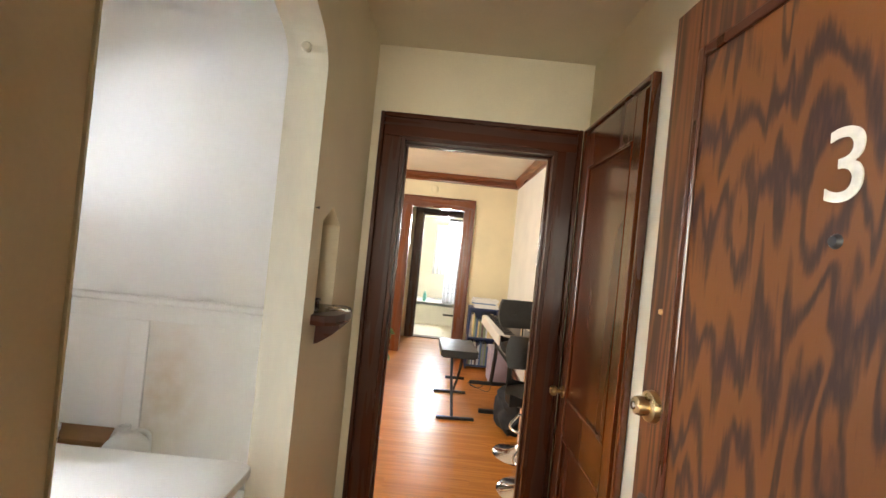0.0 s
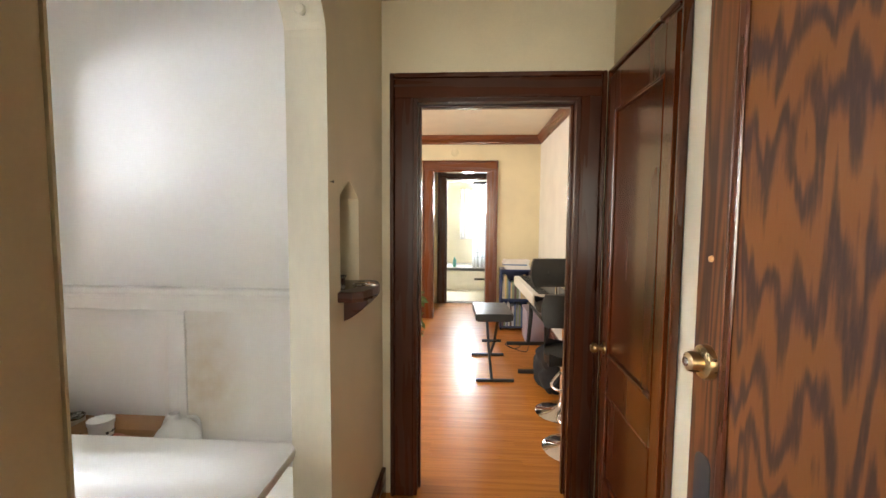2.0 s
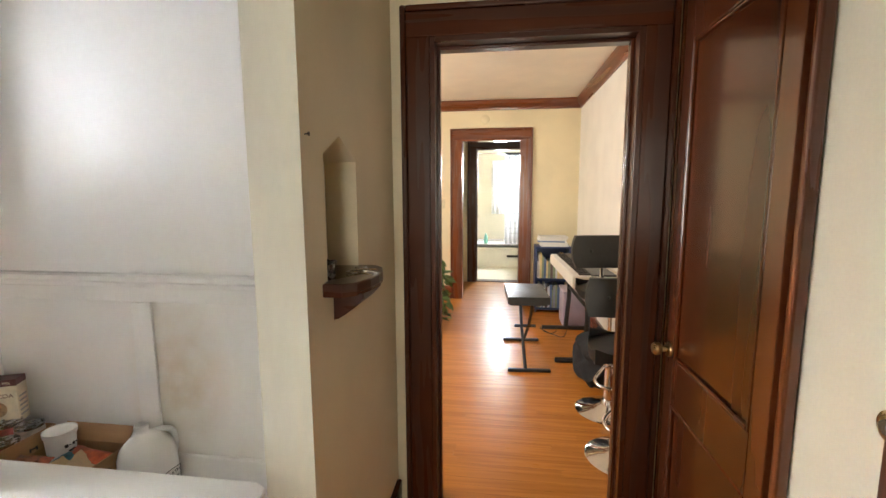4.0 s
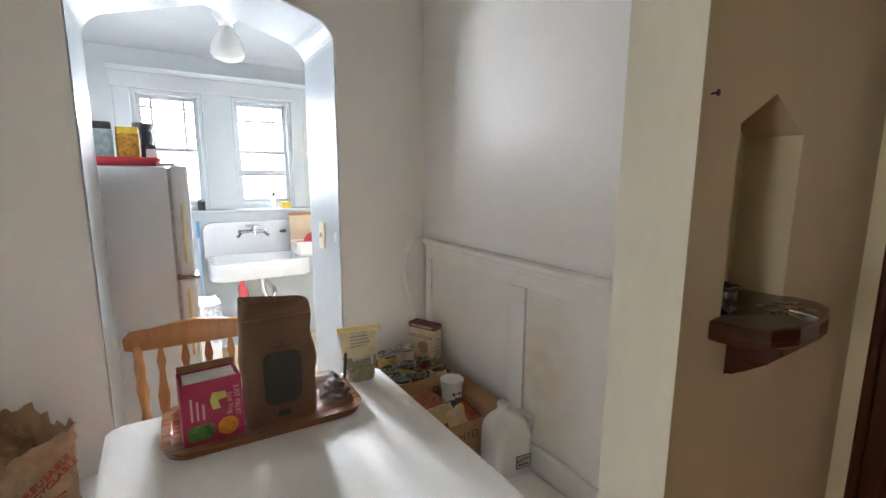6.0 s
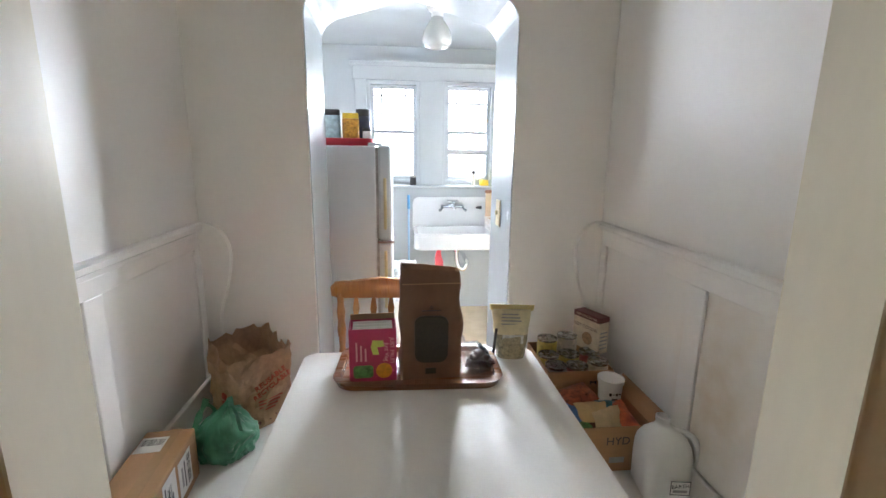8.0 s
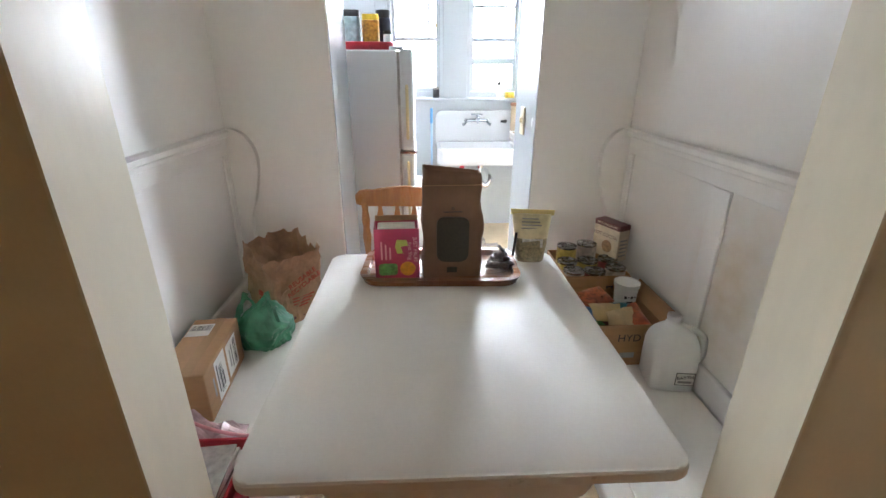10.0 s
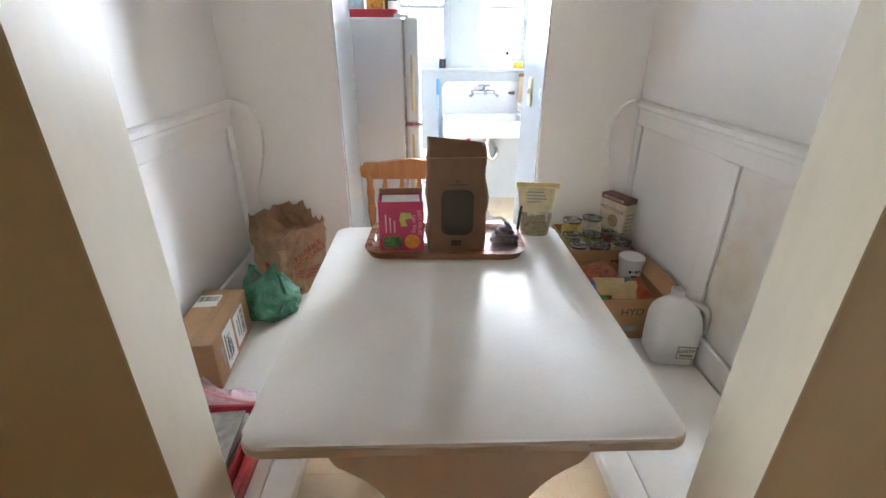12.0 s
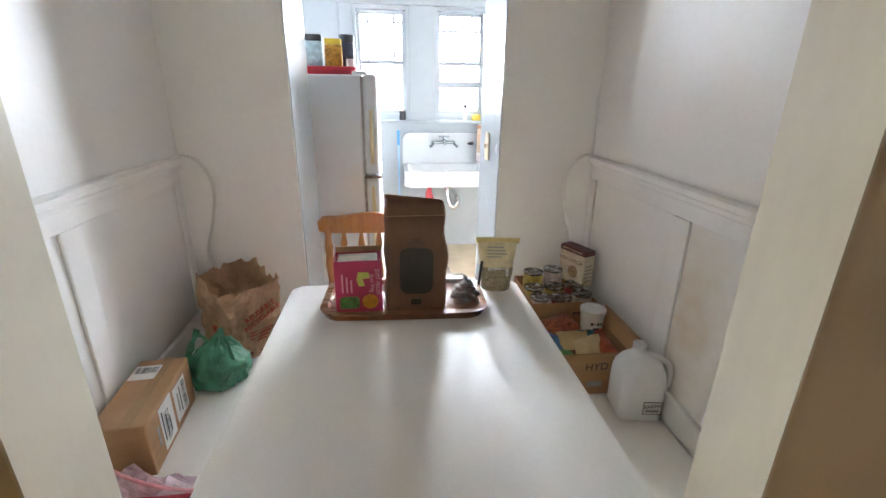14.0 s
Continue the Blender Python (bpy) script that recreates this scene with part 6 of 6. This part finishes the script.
def bar_stool(loc, seat_z, rz, label):
    t = thing("bar_stool", loc, label, "bar stool", rz, "chrome bar stools")
    part("base", lathe([(0, 0), (0.20, 0), (0.202, 0.004), (0.19, 0.010), (0.10, 0.026), (0.045, 0.05), (0.035, 0.075), (0, 0.075)], 40), CHROME, t, "domed chrome base", True)
    part("column", lathe([(0.0, 0.07), (0.028, 0.07), (0.028, seat_z * 0.6), (0.02, seat_z * 0.6 + 0.005), (0.02, seat_z - 0.05), (0, seat_z - 0.05)], 20), CHROME, t, "chrome gas column", True)
    part("footrest", tube(curve_pts([(0.0, -0.03, 0.30), (-0.10, -0.12, 0.25), (-0.20, -0.08, 0.24), (-0.20, 0.08, 0.24), (-0.10, 0.12, 0.25), (0.0, 0.03, 0.30)], 6), 0.010, 10), CHROME, t, "chrome footrest loop", True)
    bm = grid_box(-0.20, 0.20, -0.20, 0.20, seat_z - 0.05, seat_z + 0.03, 6)
    for v in bm.verts:
        r = (abs(v.co.x) / 0.2) ** 3 + (abs(v.co.y) / 0.2) ** 3
        v.co.x *= 1 - 0.10 * (abs(v.co.y) / 0.2) ** 2
        v.co.y *= 1 - 0.10 * (abs(v.co.x) / 0.2) ** 2
        v.co.z += 0.02 * (v.co.x / 0.2) ** 2 - (0.02 * r if v.co.z > seat_z else -0.025 * r)
    part("seat", bm, BLACK, t, "black padded seat", True)
    bm = grid_box(-0.03, 0.03, -0.215, 0.215, seat_z + 0.13, seat_z + 0.34, 6)
    for v in bm.verts:
        zc = (v.co.z - seat_z - 0.235) / 0.105
        v.co.y *= 1 - 0.12 * zc * zc
        v.co.x += 0.20 - 0.25 * (v.co.y) ** 2 * 2 + 0.02 * zc
        if abs(v.co.y) > 0.15 or abs(zc) > 0.7:
            v.co.x += (0.20 - v.co.x) * 0.25
    bk = part("backrest", bm, BLACK, t, "black button-tufted backrest", True)
    bm = bmesh.new()
    bmesh.ops.create_icosphere(bm, subdivisions=2, radius=0.010, matrix=Matrix.Translation((0.168, -0.09, seat_z + 0.24)))
    part("button", bm, BLACK, bk)
    bm = bmesh.new()
    bmesh.ops.create_icosphere(bm, subdivisions=2, radius=0.010, matrix=Matrix.Translation((0.168, 0.09, seat_z + 0.24)))
    part("button", bm, BLACK, bk)
    part("back_stem", tube([(0.14, 0, seat_z - 0.03), (0.22, 0, seat_z + 0.04), (0.225, 0, seat_z + 0.16)], 0.014, 8), CHROME, t, "chrome stem", True)
    part("shell_rim", tube(curve_pts([(0.20, -0.205, seat_z + 0.14), (0.18, -0.225, seat_z + 0.235), (0.20, -0.205, seat_z + 0.33)], 5), 0.007, 8), PINE, bk, "wooden shell edge", True)
    return t


bar_stool((1.13, 3.24, 0), 0.775, 96, "black padded bar stool with a chrome base, raised high")
bar_stool((1.10, 2.72, 0), 0.585, 84, "black padded bar stool with a chrome base, lowered")

bc = thing("bookcase", (1.02, 5.72, 0), "navy two-shelf bookcase filled with books", "bookcase")
for x in (-0.20, 0.18):
    part("side", box(x, x + 0.02, -0.15, 0.15, 0, 0.77, 0.002), NAVY, bc)
for z in (0.03, 0.38, 0.75):
    part("shelf", box(-0.18, 0.18, -0.15, 0.148, z, z + 0.02, 0.002), NAVY, bc)
part("back", box(-0.18, 0.18, 0.138, 0.148, 0.05, 0.75), NAVY, bc)
rnd = random.Random(11)
tones = [(0.70, 0.70, 0.68), (0.10, 0.16, 0.30), (0.62, 0.66, 0.72), (0.25, 0.30, 0.20), (0.66, 0.52, 0.34), (0.30, 0.32, 0.36), (0.72, 0.60, 0.30), (0.14, 0.10, 0.10)]
for level in (0.05, 0.40):
    x = -0.175
    while x < 0.16:
        w = rnd.uniform(0.012, 0.034)
        hh = rnd.uniform(0.2, 0.29)
        k = rnd.randrange(len(tones))
        bk = thing("book", (1.02 + x, 5.61, level + 0.0005), "upright book with a printed spine", "book", 0, "books on the shelves")
        part("cover", box(0, w - 0.001, -0.02, 0.15, 0, hh, 0.002), mat("book_cover_" + "abcdefgh"[k], tones[k], 0.5, 0.12, 30.0), bk)
        x += w
for k in range(7):
    sz = rnd.uniform(0.85, 1.0)
    bk = thing("paper_stack", (1.02 + rnd.uniform(-0.02, 0.02), 5.70, 0.7705 + 0.0165 * k), "flat stack of sheet music on the bookcase", "papers", rnd.uniform(-6, 6), "papers on the bookcase")
    part("sheet_music", box(-0.17 * sz, 0.17 * sz, -0.12 * sz, 0.12 * sz, 0, 0.016, 0.001), PAPER if k != 3 else mat("blue_folder", (0.15, 0.25, 0.4), 0.5, 0.1, 20.0), bk)
bag = thing("black_bag", (1.16, 3.72, 0), "soft black bag slumped on the floor", "bag")
bm = bmesh.new()
bmesh.ops.create_icosphere(bm, subdivisions=4, radius=1.0)
for v in bm.verts:
    v.co = Vector((v.co.x * 0.17, v.co.y * 0.22, max(0.001, 0.17 + v.co.z * 0.22)))
part("body", rumple(bm, 0.05, 9, 3.0, 0.01), DARKSTUFF, bag, "", True)
spk = thing("storage_bin", (1.20, 5.16, 0), "translucent lilac storage bin by the bookcase", "bin")
part("body", box(-0.13, 0.13, -0.17, 0.17, 0, 0.36, 0.015), mat("lilac_plastic", (0.42, 0.36, 0.44), 0.4, 0.08, 10.0), spk)
part("lid", box(-0.137, 0.137, -0.177, 0.177, 0.3605, 0.385, 0.008), mat("lilac_plastic_lid", (0.50, 0.44, 0.52), 0.4, 0.08, 10.0), spk)
cable = thing("cable", (0, 0, 0), "thin black cable curling on the floor", "cable")
part("cord", tube(curve_pts([(0.86, 4.85, 0.004), (0.93, 4.78, 0.004), (1.0, 4.9, 0.004), (0.92, 5.0, 0.004), (0.84, 4.93, 0.004), (1.02, 4.68, 0.004), (1.1, 4.9, 0.004)], 8), 0.004, 6), BLACKMETAL, cable, "", True)
# leafy plant at the edge of the doorway
plant = thing("leafy_plant", (-0.42, 5.0, 0), "leafy green potted plant on the floor", "plant")
part("pot", lathe([(0, 0), (0.10, 0), (0.14, 0.24), (0.125, 0.24), (0.12, 0.22), (0, 0.22)], 24), mat("dark_pot", (0.10, 0.07, 0.05), 0.5, 0.1, 10.0), plant, "dark pot", True)
part("stem", tube([(0, 0, 0.2), (0.02, 0.01, 0.5), (0.0, 0.0, 0.78)], 0.012, 8), TRIM, plant)
rnd = random.Random(5)
bm = bmesh.new()
for k in range(420):
    a, zc = rnd.uniform(0, 6.283), rnd.uniform(0.06, 0.80)
    rr = rnd.uniform(0.12, 0.34) * (1.0 if zc < 0.6 else 0.75)
    c = Vector((rr * math.cos(a), rr * math.sin(a), zc))
    lf = Matrix.Translation(c) @ Euler((rnd.uniform(-0.9, 0.9), rnd.uniform(-0.2, 1.1), a)).to_matrix().to_4x4()
    q = [bm.verts.new(lf @ Vector(p)) for p in ((-0.05, 0, 0), (-0.03, 0.034, 0.006), (0.02, 0.030, 0.002), (0.06, 0, -0.012), (0.02, -0.030, 0.002), (-0.03, -0.034, 0.006))]
    bm.faces.new(q[:4])
    bm.faces.new((q[0], q[3], q[4], q[5]))
fo = part("foliage", bm, LEAF, plant, "dense green leaves")
sw2 = thing("light_switch", (-0.335, 6.134, 1.245), "ivory switch plate on the living room wall", "light switch")
part("plate", box(-0.035, 0.035, -0.007, -0.0005, -0.057, 0.057, 0.003), IVORY, sw2)
part("toggle", box(-0.005, 0.005, -0.016, -0.0065, -0.006, 0.012, 0.002), IVORY, sw2)
ph = thing("wall_plaque", (0.21, 6.134, 2.295), "round white cover plate above the hall doorway", "cover plate")
bm = lathe([(0, 0.012), (0.045, 0.010), (0.055, 0.003), (0.055, 0.0005), (0, 0.0005)], 24)
for v in bm.verts:
    v.co = Vector((v.co.x, -v.co.z, v.co.y))
part("disc", bm, LIVING, ph, "", True)
orn = thing("wall_ornament", (1.364, 3.10, 1.93), "small dark carved wall ornament", "wall ornament")
bm = bmesh.new()
bmesh.ops.create_icosphere(bm, subdivisions=3, radius=1.0)
for v in bm.verts:
    v.co = Vector((-0.022 + v.co.x * 0.021, v.co.y * 0.05, v.co.z * 0.10))
part("carving", rumple(bm, 0.004, 30, 2.0), TRIM, orn, "", True)

# ---- bathroom ----
tubb = thing("bathtub", (0.25, 8.57, 0), "white enamelled bathtub with tiled front", "bathtub")
bm = box(-1.2, 1.3, 0, 0.03, 0.005, 0.42, 0.004)
part("apron", bm, TUBW, tubb)
bm = extrude(rounded_rect(-1.2, 1.3, 0.0, 0.80, 0.05), "z", 0.38, 0.44, 0.012)
part("rim", bm, PORCELAIN, tubb, "", True)
rod = thing("curtain_rod", (0, 8.60, 2.08), "chrome shower curtain rod", "curtain rod")
part("rod", tube([(-1.58, 0, 0), (1.88, 0, 0)], 0.012, 10), CHROME, rod, "", True)
sc_ = thing("shower_curtain", (0.63, 8.60, 0.35), "white patterned shower curtain drawn aside", "shower curtain")


def drape(t, x0, x1, z0, z1, folds, m, amp=0.03, nm="fabric"):
    bm = bmesh.new()
    n = folds * 8
    rows = [[bm.verts.new((x0 + (x1 - x0) * i / n, amp * math.sin(i * math.pi / 4 + 0.4 * zi) * (0.7 + 0.3 * zi / 6), z0 + (z1 - z0) * zi / 6)) for i in range(n + 1)] for zi in range(7)]
    for p, q in zip(rows, rows[1:]):
        for i in range(n):
            bm.faces.new((p[i], p[i + 1], q[i + 1], q[i]))
    o = part(nm, bm, m, t, "", True)
    s = o.modifiers.new("thickness", "SOLIDIFY")
    s.thickness = 0.002
    return o


drape(sc_, -0.16, 0.30, 0.05, 1.72, 6, CURTAIN)
rnd = random.Random(9)
for k in range(16):
    part("print_mark", box(-0.13 + rnd.uniform(0, 0.4), -0.10 + rnd.uniform(0, 0.4) + 0.05, -0.036, -0.030, 0.2 + 0.09 * k, 0.205 + 0.09 * k), CROCK, sc_)
part("hem", box(-0.16, 0.2, -0.04, 0.035, 1.70, 1.735, 0.004), BLACKMETAL, sc_, "dark hem at the rod")
mat_b = thing("bath_mat", (0.62, 8.55, 0.0), "dark bath mat hung over the tub", "bath mat")
part("fabric", box(-0.10, 0.16, -0.012, 0.012, 0.20, 0.235, 0.004), DARKSTUFF, mat_b)
wc = thing("window_curtain", (0.34, 9.37, 1.0), "sheer white curtain over the bright bathroom window", "curtain")
drape(wc, -0.13, 0.17, -0.05, 1.0, 4, mat("sheer_white_curtain", (0.85, 0.86, 0.87), 0.6, 0.05, 10.0, 0.2), 0.012)
bdr = thing("door_bath", (0.035, 7.40, 0.01), "white bathroom door standing open inward", "door", 97, kind="structure")
raised_panel_door(bdr, 0.66, 2.0, 0.035, 0.10, [(0, 0.2), (0.9, 1.02), (1.9, 2.0)], TUBW, TUBW, TUBW)
part("door_knob", turned_y([(0, -0.06), (0.02, -0.058), (0.026, -0.045), (0.02, -0.03), (0.01, -0.02), (0.024, -0.004), (0.024, 0.0), (0, 0)], (0.61, 0.98), 0.0), BLACKMETAL, bdr, "dark knob", True)
bottle = thing("shampoo_bottle", (0.13, 8.64, 0.442), "teal shampoo bottle on the tub rim", "bottle")
part("body", lathe([(0, 0), (0.035, 0), (0.037, 0.01), (0.036, 0.13), (0.015, 0.16), (0.015, 0.19), (0, 0.19)], 16), mat("teal_plastic", (0.15, 0.45, 0.42), 0.3, 0.1, 10.0), bottle, "", True)

# ---- linoleum tiles under the nook table ----
tiles = thing("floor_tiles", (0, 0, 0), "beige linoleum floor tiles with faint joints", "floor", kind="structure")
me = bpy.data.meshes.new("tile")
b = box(0.0002, 0.3048, 0.0002, 0.3048, -0.0025, 0.0, 0.0004, seg=1)
b.to_mesh(me)
b.free()
me.materials.append(LINO)
for i in range(9):
    for j in range(5):
        o = new("tile", me)
        o.location = (-2.745 + 0.305 * i, 0.09 + 0.305 * j, 0.0)
        o.parent = tiles

# ---- strip floor, board by board ----
rnd = random.Random(21)
BW = 0.057
protos = []
for ln in (0.9, 1.25, 1.6):
    me = bpy.data.meshes.new("floor_board")
    b = extrude([(0.0001, -0.015), (BW - 0.0001, -0.015), (BW - 0.0001, -0.0004), (BW - 0.0006, 0.0), (0.0006, 0.0), (0.0001, -0.0004)], "x", 0.0002, ln - 0.0002)
    b.to_mesh(me)
    b.free()
    me.materials.append(OAK_FLOOR)
    protos.append((ln, me))
floor = thing("floor", (0, 0, 0), "glossy orange hardwood strip floor", "floor", kind="structure")
rest = bmesh.new()
y = 0.0
while y < 7.24:
    xs0, xs1 = (0.0, 1.10) if y < 2.20 else ((-2.6, 1.365) if y < 6.20 else (-1.6, 1.9))
    x = xs0 - rnd.uniform(0, 0.8)
    while x < xs1:
        ln, me = rnd.choice(protos)
        if x >= xs0 and x + ln <= xs1 and x + ln > -0.15 and 2.30 < y < 6.05:
            o = new("floor_board", me)
            o.location = (x, y, 0)
            o.parent = floor
        else:
            a, c = max(x, xs0), min(x + ln, xs1)
            if c - a > 0.01:
                v = [rest.verts.new(p) for p in ((a + 0.0002, y + 0.0003, 0), (c - 0.0002, y + 0.0003, 0), (c - 0.0002, y + BW - 0.0003, 0), (a + 0.0002, y + BW - 0.0003, 0))]
                rest.faces.new(v)
        x += ln
    y += BW
o = part("floor_boards", rest, OAK_FLOOR, floor)
o["kind"] = "stuff"
